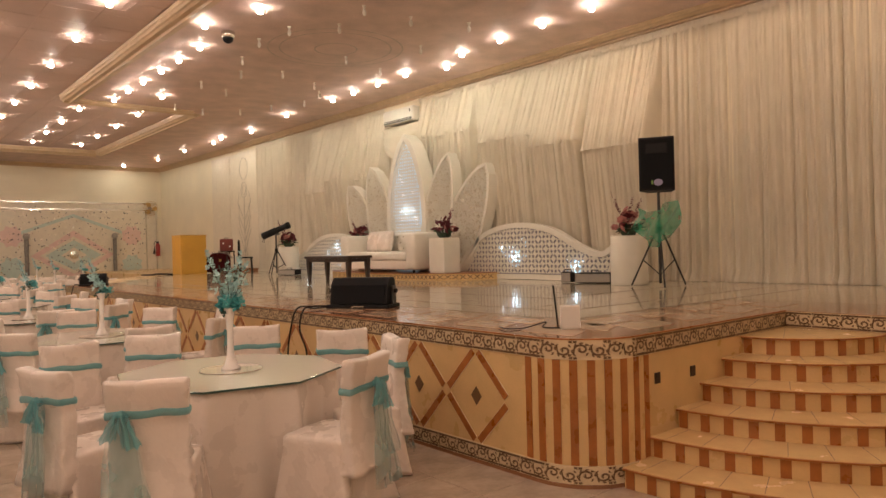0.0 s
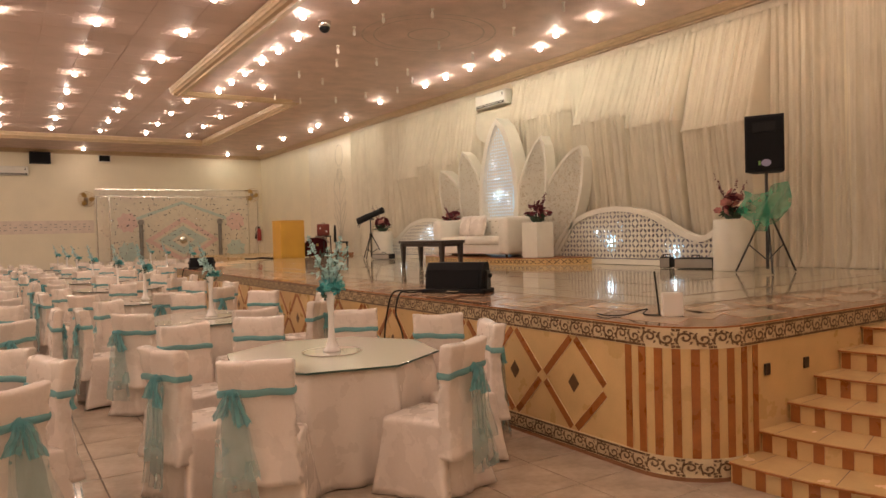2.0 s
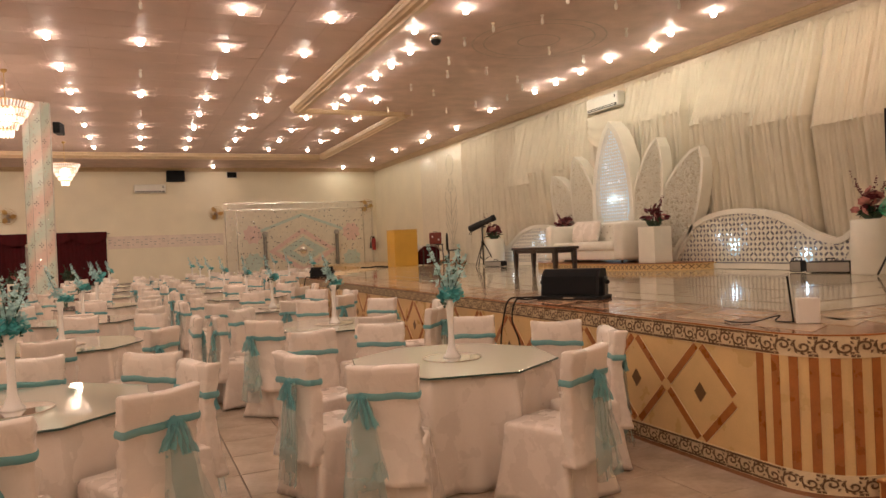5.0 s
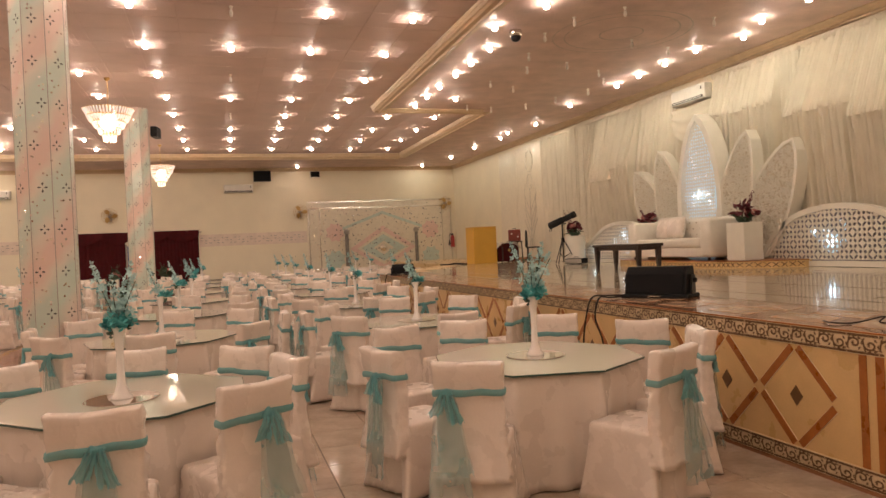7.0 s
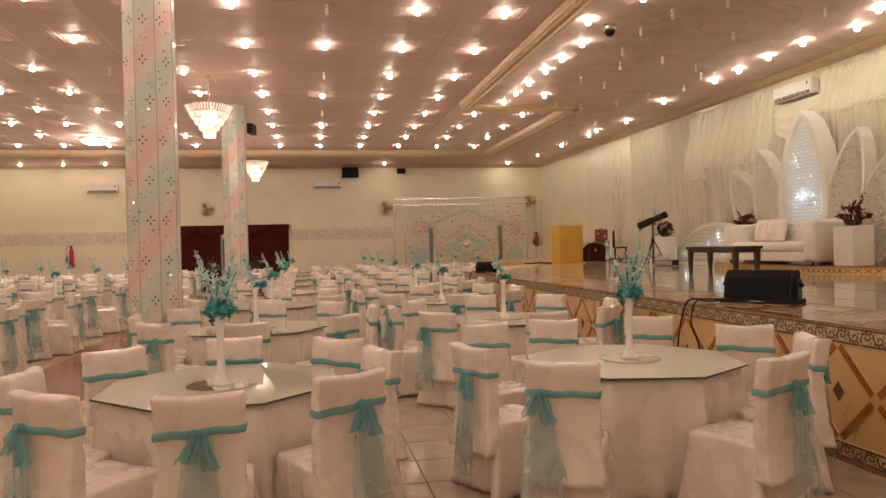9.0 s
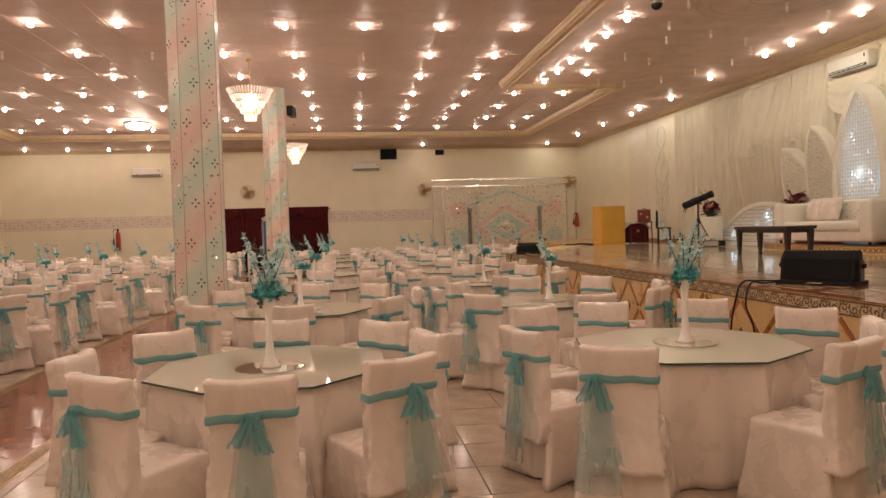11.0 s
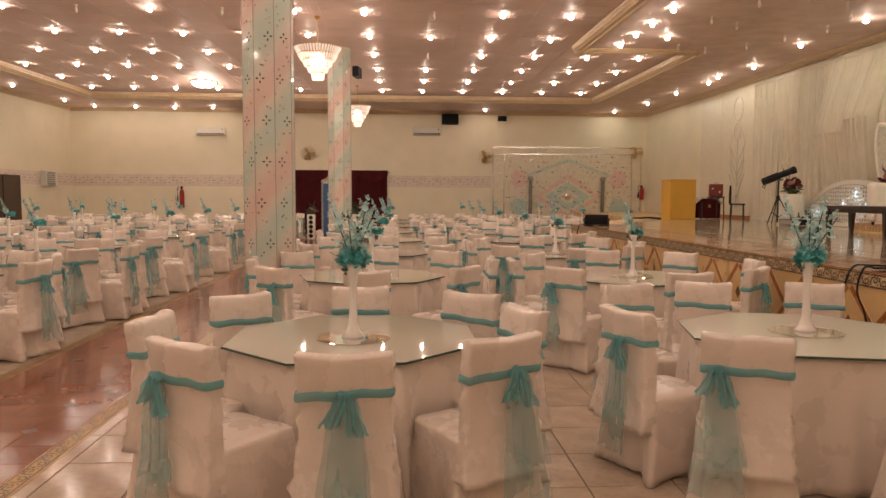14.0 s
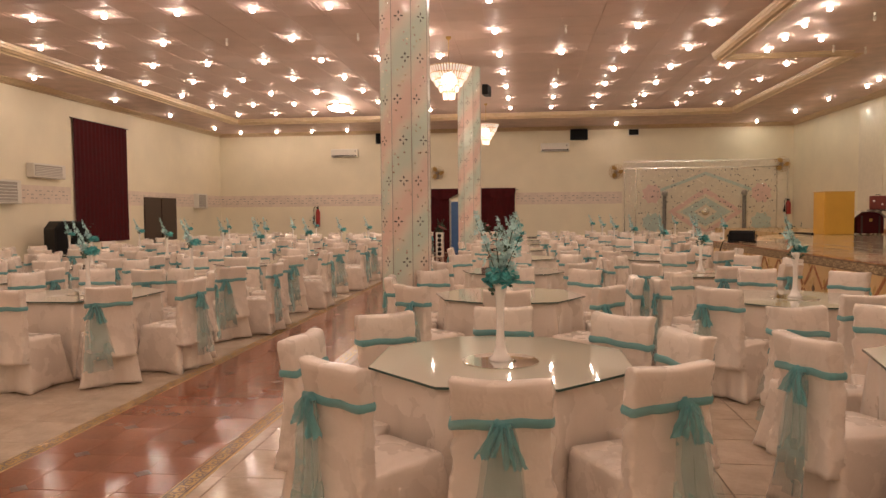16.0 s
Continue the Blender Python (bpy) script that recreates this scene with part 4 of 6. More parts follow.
lamp0 = ceiling_lamp()
spots = [(x, y, TRAY) for x, y in TRAY_LAMPS]
for x, y in ((8.4, -4.0), (8.4, -2.0), (8.4, 0.5), (8.4, 2.5), (8.4, 4.5), (8.43, 6.47), (8.44, 7.44), (8.47, 8.42), (8.52, 9.44), (8.89, 10.3), (8.58, 11.21), (8.6, 12.2), (8.62, 13.17), (8.64, 14.08), (8.64, 16.32), (8.95, 19.05), (8.71, 20.63), (8.88, 21.64), (8.76, 23.82), (8.74, 26.43)):
    spots.append((x, y, LOW))
for y in (-3.0, 0.0, 2.7, 5.2, 7.4, 9.4, 11.68, 12.67, 13.6, 14.68, 15.66, 16.7):
    spots.append((4.6, y, LOW))
spots += [(4.22, 10.5, LOW), (5.36, 15.85, LOW), (5.45, 17.4, LOW), (8.27, 28.98, LOW), (3.0, 28.9, LOW), (-7.7, 29.0, LOW), (-10.7, 29.1, LOW), (-9.2, 29.1, LOW), (-12.2, 29.0, LOW)]
for y in (-3.0, 0.3, 3.6, 7.0, 10.4, 13.7, 17.1, 20.6, 23.9, 27.4):
    spots.append((-12.6, y, LOW))
for x, y, z in spots:
    put(lamp0, pose(x, y, z))
    o = new("bulb_light", BULB if x < 8 else COOL if y > 7 else WARM)
    o.location = (x, y, z - 0.12)

ROSE = mat("rosette_paint", (0.52, 0.42, 0.36), 0.45, vary=0.3, scale=8, spec=0.25)


def unlit_bulb():
    l = thing("unlit_ceiling_bulb", "small unlit bulb hanging from ceiling socket", "ceiling lamp", "unlit bulbs")
    part("socket", smooth(lathe(B(), [(0.03, 0.0), (0.03, -0.01), (0.016, -0.02), (0.016, -0.05)], 10)), PAPERWHITE, l)
    part("bulb", smooth(lathe(B(), [(0.015, -0.05), (0.026, -0.08), (0.026, -0.13), (0.012, -0.15)], 10)), PAPERWHITE, l)
    return l


unlit0 = unlit_bulb()
for x, y in ((5.5, 12.0), (5.9, 12.95), (5.25, 10.8), (5.35, 9.95), (5.76, 8.46), (6.6, 8.45), (7.68, 9.57), (7.55, 13.0), (8.05, 13.65), (8.25, 14.7), (6.7, 16.95), (5.95, 16.7), (8.0, 11.25), (5.91, 9.38), (7.52, 8.15), (7.45, 16.46), (6.56, 12.51), (7.86, 15.6), (6.3, 14.6), (5.6, 14.2), (7.0, 10.9)):
    put(unlit0, pose(x, y, LOW))
for x, y in TRAY_DARK:
    put(unlit0, pose(x, y, TRAY))
dome = thing("dome_camera", "silver dome camera on the ceiling", "camera", at=pose(4.69, 10.74, LOW))
part("collar", smooth(lathe(B(), [(0.10, 0), (0.11, -0.03), (0.10, -0.09), (0.09, -0.10)], 20)), CHROME, dome)
part("dome", smooth(lathe(B(), [(0.088, -0.10), (0.08, -0.14), (0.05, -0.175), (0.01, -0.19)], 20)), BLACK, dome, "dark smoked dome")


def chandelier(x, y, top, r):
    c = thing("chandelier", "lit tiered crystal chandelier on brass rod", "chandelier", "chandeliers", pose(x, y, 0))
    part("rod", rod(B(), (0, 0, top), (0, 0, TRAY), 0.008), BRASS, c, "brass rod")
    part("canopy", smooth(lathe(B(), [(0.06, TRAY), (0.055, TRAY - 0.03), (0.01, TRAY - 0.07)], 16)), BRASS, c, "brass ceiling rose")
    for k, (rr, dz, h) in enumerate(((1.0, 0.0, 0.12), (0.86, 0.13, 0.12), (0.66, 0.26, 0.11), (0.46, 0.38, 0.11), (0.27, 0.50, 0.14))):
        bm = B()
        n = int(46 * rr)
        for i in range(n):
            a = 2 * math.pi * i / n
            z = top - dz
            px, py = r * rr * math.cos(a), r * rr * math.sin(a)
            q = 0.86
            loft(bm, [[(px + 0.016 * math.cos(a + b), py + 0.016 * math.sin(a + b), z) for b in (0, 1.57, 3.14, 4.71)], [(px * q + 0.012 * math.cos(a + b), py * q + 0.012 * math.sin(a + b), z - h) for b in (0, 1.57, 3.14, 4.71)]])
        tagged(part("crystal_tier", bm, CRYSTALGLOW, c, "tier of hanging crystal drops given a glow of their own"), kind="stuff")
        part("hoop", tube(B(), [(r * rr * math.cos(a * 0.2618), r * rr * math.sin(a * 0.2618), top - dz) for a in range(25)], 0.012, 5), BRASS, c)
    g = B()
    bmesh.ops.create_icosphere(g, subdivisions=2, radius=r * 0.36, matrix=Matrix.Translation((0, 0, top - 0.26)))
    part("inner_lamp", smooth(g), GLOWSOFT, c, "glowing lamps inside")
    l = new("chandelier_light", CHL)
    l.location = (x, y, top - 0.75)
    return c


CHL = bpy.data.lights.new("chandelier_light", "POINT")
CHL.energy, CHL.color, CHL.shadow_soft_size = 30.0, (1.0, 0.72, 0.52), 0.2
chandelier(-2.1, 15.2, 4.58, 0.46)
chandelier(-1.8, 24.0, 4.52, 0.42)
sun = thing("ceiling_light", "glowing round crystal ceiling light", "ceiling lamp", at=pose(-6.6, 23.6, TRAY))
part("base", smooth(lathe(B(), [(0.40, 0), (0.42, -0.03), (0.36, -0.05)], 28)), BRASS, sun)
part("diffuser", smooth(lathe(B(), [(0.36, -0.05), (0.33, -0.11), (0.2, -0.17), (0.05, -0.19)], 28)), GLOW, sun, "glowing diffuser")
l = new("chandelier_light", CHL)
l.location = (-6.6, 23.6, TRAY - 0.45)

rose = thing("ceiling_rosette", "faint painted ring ornament on stage ceiling", "ornament")
for r in (1.15, 0.95, 0.35):
    bm = B()
    n = 64
    V = [[bm.verts.new((6.6 + rr * math.cos(2 * math.pi * k / n), 10.6 + rr * math.sin(2 * math.pi * k / n), LOW - 0.004)) for k in range(n)] for rr in (r, r + 0.03)]
    for k in range(n):
        bm.faces.new((V[0][k], V[0][(k + 1) % n], V[1][(k + 1) % n], V[1][k]))
    part("ring", bm, ROSE, rose)

# ---- stage curtains ----
def curtain(name, y0, y1, ztop, zbar, out, label, seed, gather=False):
    """Pleated drape on the stage wall from y0 to y1; it slants out to a bar at zbar and hangs from there."""
    rnd = random.Random(seed)
    n = int((y1 - y0) / 0.016)
    ph = [rnd.uniform(0, 6.28) for _ in range(6)]
    zs = [ztop, ztop - 0.05, ztop - 0.12]
    if out > 0.05:
        zs += [ztop - (ztop - zbar) * t for t in (0.3, 0.6, 0.9, 0.97)] + [zbar, zbar - 0.03, zbar - 0.1] + [zbar - (zbar - STAGE) * t for t in (0.3, 0.5, 0.7, 0.85, 0.95)]
    else:
        zs += [ztop - (ztop - STAGE) * t for t in (0.12, 0.25, 0.4, 0.55, 0.7, 0.82, 0.9, 0.96)]
    zs += [STAGE + 0.03, STAGE + 0.004]
    grid = []
    for z in zs:
        t = (ztop - z) / (ztop - STAGE)
        slant = out * min(1, (ztop - z) / max(0.01, ztop - zbar)) if out > 0.05 else 0.0
        if out > 0.05 and z < zbar - 0.02:
            slant = max(0.2, out - 0.30 * (zbar - z) / (zbar - STAGE) - 0.02)
        amp = 0.105 * (0.75 + 0.4 * t)
        if out > 0.05 and abs(z - zbar) < 0.02:
            amp *= 0.5
        row = []
        for k in range(n + 1):
            y = y0 + (y1 - y0) * k / n
            sh = 0.05 * math.sin(y * 1.7 + ph[3]) * t
            wide = noise.noise(Vector((y * 2.3 + ph[0], 0, z * 0.12)))
            w = 1.7 * abs(math.sin((y + sh) * math.pi / 0.17 + ph[0] + 2.6 * wide)) ** 0.5 * (0.75 + 0.5 * noise.noise(Vector((y * 4, ph[1], z * 0.3)))) - 0.9 + 0.3 * math.sin((y + sh) * 2 * math.pi / 0.066 + ph[2] + 3 * wide) + 0.6 * wide
            ooo = 0.10 if z <= STAGE + 0.03 else 0
            o = 0.06 + slant * min(1, 0.02 + min(y - y0, y1 - y) / 0.07)
            row.append((EAST - o - ooo * (0.5 + 0.3 * math.sin(y * 9)) - amp * w, y, z))
        grid.append(row)
    c = thing(name, label, "curtain", "stage drapes")
    cut = zs.index(zbar) if out > 0.05 else 0
    fab = B()
    if cut:
        sheet(fab, grid[:cut + 1])
    sheet(fab, grid[cut:])
    part("fabric", smooth(fab), DRAPE, c)
    bm = B()
    n2 = int((y1 - y0) / 0.03)
    rows = []
    for dz in (0.06, 0.0, -0.05):
        rows.append([(EAST - 0.09 - 0.02 * math.sin(k * 1.9) - (0.02 if dz == 0 else 0), y0 + (y1 - y0) * k / n2, ztop + dz + 0.012 * math.sin(k * 2.3)) for k in range(n2 + 1)])
    part("heading", smooth(sheet(bm, rows)), DRAPE, c, "gathered heading tape")
    return c


ZT = 4.86
for k, (y0, y1, zb, o) in enumerate(((-5.9, -2.0, 0, 0), (-2.0, 2.4, 0, 0), (2.4, 6.25, 0, 0), (6.25, 7.55, 3.13, 0.55), (7.55, 8.68, 3.33, 0.55), (8.68, 10.05, 3.58, 0.5), (10.05, 10.5, 0, 0), (10.5, 12.35, 3.95, 0.26), (13.75, 15.0, 3.3, 0.26), (15.0, 15.95, 3.35, 0.45), (15.95, 17.1, 3.1, 0.45), (17.1, 19.3, 0, 0), (19.3, 20.6, 0, 0))):
    curtain("stage_curtain", y0 - 0.03, y1 + 0.03, ZT, zb, o, "ivory pleated drape slanting out over a bar" if o else "ivory pleated drape hanging to the stage", k)
# short swag under the air conditioner
sw = thing("curtain_swag", "short ivory swag sagging below the air conditioner", "curtain", "stage drapes")
sheet_rows = []
for j in range(10):
    row = []
    for k in range(25):
        u = k / 24
        sag = 4 * u * (1 - u)
        row.append((EAST - 0.12 - 0.12 * sag - 0.02 * math.sin(j * 2.2), 12.35 + 1.4 * u, 4.42 - 0.05 * j - (0.10 + 0.05 * j) * sag * 0.6))
    sheet_rows.append(row)
part("fabric", smooth(sheet(B(), sheet_rows)), DRAPE, sw)
curtain("stage_curtain", 12.36, 13.74, 4.02, 0, 0, "ivory pleated drape below the air conditioner", 31)


def split_ac(name, m, w=1.15, label="white wall-mounted split air conditioner"):
    a = thing(name, label, "air conditioner", "air conditioners", m)
    part("body", smooth(box(B(), -w / 2, -0.22, 0, w / 2, 0, 0.34, 0.04), False), ACWHITE, a)
    part("outlet", box(B(), -w / 2 + 0.05, -0.226, 0.03, w / 2 - 0.05, -0.215, 0.085), BLACK, a, "dark air outlet")
    for k in range(7):
        part("louvre", box(B(), -w / 2 + 0.07 + k * (w - 0.14) / 7, -0.232, 0.05, -w / 2 + 0.07 + (k + 0.8) * (w - 0.14) / 7, -0.226, 0.066), ACWHITE, a)
    part("display", box(B(), w / 2 - 0.12, -0.224, 0.2, w / 2 - 0.09, -0.218, 0.27), BLACK, a)
    return a


split_ac("air_conditioner", pose(EAST, 13.05, 4.46, 0, 0, -90))
split_ac("air_conditioner", pose(0.7, FAR, 4.1))
split_ac("air_conditioner", pose(-8.0, FAR, 4.02))

# ---- bridal throne: lotus backdrop, side panels, sofa, plinths ----
def smooth_outline(pts, n=6):
    out = []
    m = len(pts)
    for i in range(m):
        p0, p1, p2, p3 = (Vector(pts[(i + k - 1) % m]) for k in range(4))
        for k in range(n):
            t = k / n
            out.append(0.5 * (2 * p1 + (p2 - p0) * t + (2 * p0 - 5 * p1 + 4 * p2 - p3) * t * t + (3 * p1 - p0 - 3 * p2 + p3) * t ** 3))
    return [(p[0], p[1]) for p in out]


def inside(p, poly):
    c = False
    for i in range(len(poly)):
        (x0, y0), (x1, y1) = poly[i - 1], poly[i]
        if (y0 > p[1]) != (y1 > p[1]) and p[0] < (x1 - x0) * (p[1] - y0) / (y1 - y0) + x0:
            c = not c
    return c


def inset(poly, d):
    n = len(poly)
    out = []
    area = sum(poly[i - 1][0] * poly[i][1] - poly[i][0] * poly[i - 1][1] for i in range(n))
    s = 1 if area > 0 else -1
    for i in range(n):
        a, b = Vector(poly[i - 1]), Vector(poly[(i + 1) % n])
        t = (b - a).normalized()
        out.append((poly[i][0] - s * t[1] * d, poly[i][1] + s * t[0] * d))
    return out


def ring_plate(poly, d, x0, x1):
    inn = inset(poly, d)
    bm = B()
    n = len(poly)
    V = [[bm.verts.new((x, *p)) for p in q] for q, x in ((poly, x0), (inn, x0), (inn, x1), (poly, x1))]
    for a in range(4):
        for k in range(n):
            bm.faces.new((V[a][k], V[a][(k + 1) % n], V[(a + 1) % 4][(k + 1) % n], V[(a + 1) % 4][k]))
    return bm, inn


def fretwork(poly, x, s, fill=1.0):
    """Cut-work: square cells round leaf-shaped holes, turned cell by cell."""
    bm = B()
    ys, zs = [p[0] for p in poly], [p[1] for p in poly]
    i0 = int((max(ys) - min(ys)) / s) + 2
    j0 = int((max(zs) - min(zs)) / s) + 2
    for i in range(i0):
        for j in range(j0):
            cy, cz = min(ys) + (i + 0.5) * s - s / 2, min(zs) + (j + 0.5) * s - s / 2
            if not inside((cy, cz), poly):
                continue
            kind = (i % 4 in (1, 2)) == (j % 4 in (1, 2))
            tilt = math.pi / 4 * (1 if (i + j) % 2 else -1)
            la, lb = (0.54, 0.24) if kind else (0.36, 0.31)
            sq, ho = [], []
            for k in range(8):
                a = math.pi / 4 * k
                m = max(abs(math.cos(a)), abs(math.sin(a)))
                sq.append((cy + s / 2 * math.cos(a) / m, cz + s / 2 * math.sin(a) / m))
                u, v = la * s * math.cos(a - tilt), lb * s * math.sin(a - tilt)
                h = (u * math.cos(tilt) - v * math.sin(tilt), u * math.sin(tilt) + v * math.cos(tilt))
                mm = max(abs(h[0]), abs(h[1])) / (s * 0.44)
                if mm > 1:
                    h = (h[0] / mm, h[1] / mm)
                ho.append((cy + h[0], cz + h[1]))
            V = [[bm.verts.new((xx, *p)) for p in q] for q, xx in ((sq, x), (ho, x), (ho, x + 0.012))]
            for a in range(2):
                for k in range(8):
                    bm.faces.new((V[a][k], V[a][(k + 1) % 8], V[a + 1][(k + 1) % 8], V[a + 1][k]))
    return bm


BACKING = mat("lilac_backing", (0.30, 0.29, 0.33), 0.5, vary=0.1)


def lit_spot(parent, x, y, z, r):
    # bright lamp core on a wider emissive disc that imitates its halo
    for q, dx, m in ((1.0, 0.0, LED), (0.38, -0.006, LEDSPOT)):
        b = lathe(B(), [(r * q, 0), (r * q * 0.8, 0.004)], 16, m=Matrix.Translation((x + dx, y, z)) @ Matrix.Rotation(-math.pi / 2, 4, "Y"))
        part("led_disc", b, m, parent, "cold white LED disc behind the cut-work, the wide one an added halo")


LEDL = bpy.data.lights.new("led_light", "POINT")
LEDL.energy, LEDL.color, LEDL.shadow_soft_size = 0.8, (0.62, 0.85, 1.0), 0.05
right = [(10.27, 1.0), (10.28, 1.4), (9.70, 1.84), (8.90, 1.99), (8.09, 1.88), (7.40, 1.55), (7.0, 1.45), (6.70, 1.62), (6.66, 1.5), (6.78, 1.14), (7.04, 0.985), (8.6, 0.98)]
for flip in (False, True):
    pts = [(24.0 - y if flip else y, z) for y, z in right]
    pts = smooth_outline(pts, 5)
    pts = [(y, max(z, STAGE + 0.004)) for y, z in pts]
    p = thing("decorative_screen", "white curved cut-work panel lit from within", "decorative screen", "stage screens")
    part("back_plate", slab(B(), pts, "x", 9.29, 9.36), WHITE, p)
    bm, inn = ring_plate(pts, 0.09, 9.20, 9.29)
    part("rim", bm, WHITE, p, "white rounded rim")
    part("backing", slab(B(), inset(pts, 0.08), "x", 9.28, 9.288), BACKING, p, "pale lilac backing")
    tagged(part("fretwork", fretwork(inset(pts, 0.07), 9.212, 0.085), WHITE, p, "white floral cut-work"), kind="stuff")
    for y, z, r in ((8.95, 1.36, 0.17), (7.55, 1.19, 0.12), (9.3, 1.55, 0.08)) if not flip else ((8.95, 1.68, 0.17), (7.6, 1.26, 0.13), (9.1, 1.3, 0.14), (8.5, 1.5, 0.1)):
        y = 24.0 - y if flip else y
        lit_spot(p, 9.27, y, z, r)
    rnd = random.Random(14)
    for cy, cz, sy, sz, n in ((8.95, 1.5, 0.3, 0.2, 14), (7.6, 1.24, 0.2, 0.1, 9)):
        for k in range(n):
            y = cy + rnd.uniform(-sy, sy)
            lit_spot(p, 9.271, 24.0 - y if flip else y, cz + rnd.uniform(-sz, sz), rnd.uniform(0.02, 0.045))
    l = new("led_light", LEDL)
    l.location = (9.24, 15.05 if flip else 8.95, 1.4)
    l = new("led_light", LEDL)
    l.location = (9.24, 16.45 if flip else 7.55, 1.26)


def petal_outline(base, tip, hw, n=16):
    b, t = Vector(base), Vector(tip)
    d = t - b
    nrm = Vector((-d[1], d[0])).normalized()
    lft, rgt = [], []
    for k in range(n + 1):
        u = k / n
        w = hw * (math.sin(math.pi * min(1, 0.16 + 0.84 * u)) ** 0.62)
        lft.append(b + d * u + nrm * w)
        rgt.append(b + d * u - nrm * w)
    return [tuple(v) for v in lft[:-1]] + [tuple(t)] + [tuple(v) for v in rgt[-2::-1]]


# beige tone standing in for shade seen through gaps between the blossoms
GAPSHADE = mat("petal_gap_shade", (0.68, 0.61, 0.48), 0.7, vary=0.2, scale=20)
lotus = thing("lotus_backdrop", "white lotus-petal throne backdrop with lit cut-work centre", "backdrop")
rnd = random.Random(5)
for base, tip, hw, x in (((11.35, 1.1), (10.66, 3.47), 0.46, 9.16), ((10.82, 1.06), (9.60, 3.16), 0.52, 9.20), ((12.72, 1.1), (13.40, 3.46), 0.50, 9.16), ((13.2, 1.06), (14.40, 3.12), 0.52, 9.20)):
    o = petal_outline(base, tip, hw)
    pt = part("petal", slab(B(), o, "x", x + 0.03, x + 0.24), WHITE, lotus, "white lacquered side petal")
    bm, inn = ring_plate(o, 0.06, x, x + 0.03)
    part("rim", bm, WHITE, pt)
    # added sheet, its darker tone imitates the shaded gaps
    part("gap_sheet", slab(B(), inset(o, 0.055), "x", x + 0.022, x + 0.0295), GAPSHADE, pt, "beige sheet standing in for shade in the gaps between blossoms")
    bl = B()
    area = inset(o, 0.07)
    ys, zs = [q[0] for q in area], [q[1] for q in area]
    k = 0
    while k < 4200:
        y, z = rnd.uniform(min(ys), max(ys)), rnd.uniform(min(zs), max(zs))
        k += 1
        if not inside((y, z), area):
            continue
        r = rnd.uniform(0.016, 0.031)
        a0 = rnd.uniform(0, 6.28)
        c0 = bl.verts.new((x - 0.005, y, z))
        rg = [bl.verts.new((x + (0.005 if q % 2 else 0.026), y + r * (1 if q % 2 == 0 else 0.62) * math.cos(a0 + q * math.pi / 5), z + r * (1 if q % 2 == 0 else 0.62) * math.sin(a0 + q * math.pi / 5))) for q in range(10)]
        for q in range(10):
            bl.faces.new((c0, rg[q], rg[(q + 1) % 10]))
    tagged(part("flower_relief", bl, WHITE, pt, "raised white blossom relief"), kind="stuff")
o = petal_outline((12.02, 0.98), (12.04, 4.02), 0.68)
pt = part("centre_petal", slab(B(), o, "x", 9.21, 9.46), WHITE, lotus, "tall white centre petal")
bm, inn = ring_plate(o, 0.13, 9.12, 9.21)
part("rim", bm, WHITE, pt)
part("backing", slab(B(), inset(o, 0.15), "x", 9.198, 9.207), LED, pt, "blue-white glowing backing")
tagged(part("fretwork", fretwork(inset(o, 0.14), 9.13, 0.07), WHITE, pt, "white floral cut-work"), kind="stuff")
for y, z, r in ((12.25, 3.1, 0.11), (12.1, 3.25, 0.05), (12.25, 2.4, 0.11), (11.8, 2.36, 0.11), (12.0, 2.2, 0.06), (12.3, 2.1, 0.05), (11.85, 2.75, 0.05)):
    lit_spot(pt, 9.195, y, z, r)
rnd = random.Random(21)
for cy, cz, sy, sz, n in ((12.22, 3.15, 0.09, 0.2, 12), (12.0, 2.25, 0.3, 0.2, 26), (12.0, 2.75, 0.28, 0.03, 5), (12.0, 1.86, 0.26, 0.03, 5), (12.0, 1.5, 0.25, 0.05, 8)):
    for k in range(n):
        lit_spot(pt, 9.196, cy + rnd.uniform(-sy, sy), cz + rnd.uniform(-sz, sz), rnd.uniform(0.02, 0.05))
l = new("led_light", LEDL)
l.location = (9.06, 12.0, 2.4)

plat = [(9.4, 9.4)] + [(9.35 - 1.3 * math.sin(radians(a)) ** 0.7, 11.9 - 2.55 * math.cos(radians(a))) for a in range(5, 180, 5)] + [(9.4, 14.4)]
dais = thing("dais", "low curved tiled dais under the sofa", "platform")
PZ = STAGE + 0.13
part("body", slab(B(), plat, "z", STAGE, PZ - 0.012), CREAMTILE, dais)
part("top", slab(B(), [(x - 0.012 if x < 9.3 else x, y) for x, y in plat], "z", PZ - 0.012, PZ), BROWN, dais, "brown tile edge")
bm = B()
for (x0, y0), (x1, y1) in zip(plat[1:], plat[2:-1]):
    l = math.hypot(x1 - x0, y1 - y0)
    if l < 0.02:
        continue
    nx, ny = (y1 - y0) / l, -(x1 - x0) / l
    if nx > 0:
        nx, ny = -nx, -ny
    m = max(1, round(l / 0.11))
    for q in range(m):
        u = (q + 0.5) / m
        cx, cy, tx, ty = x0 + (x1 - x0) * u + nx * 0.004, y0 + (y1 - y0) * u + ny * 0.004, (x1 - x0) / l, (y1 - y0) / l
        h = l / m * 0.46
        for a, b in ((-1, 1), (1, 1)):
            pts = [(-h, -0.04 * a), (-h + 0.02, -0.04 * a), (h, 0.04 * a), (h - 0.02, 0.04 * a)]
            bm.faces.new([bm.verts.new((cx + tx * p, cy + ty * p, STAGE + 0.06 + v)) for p, v in pts])
tagged(part("pattern", bm, SCROLL, dais, "dark criss-cross border pattern"), kind="stuff")

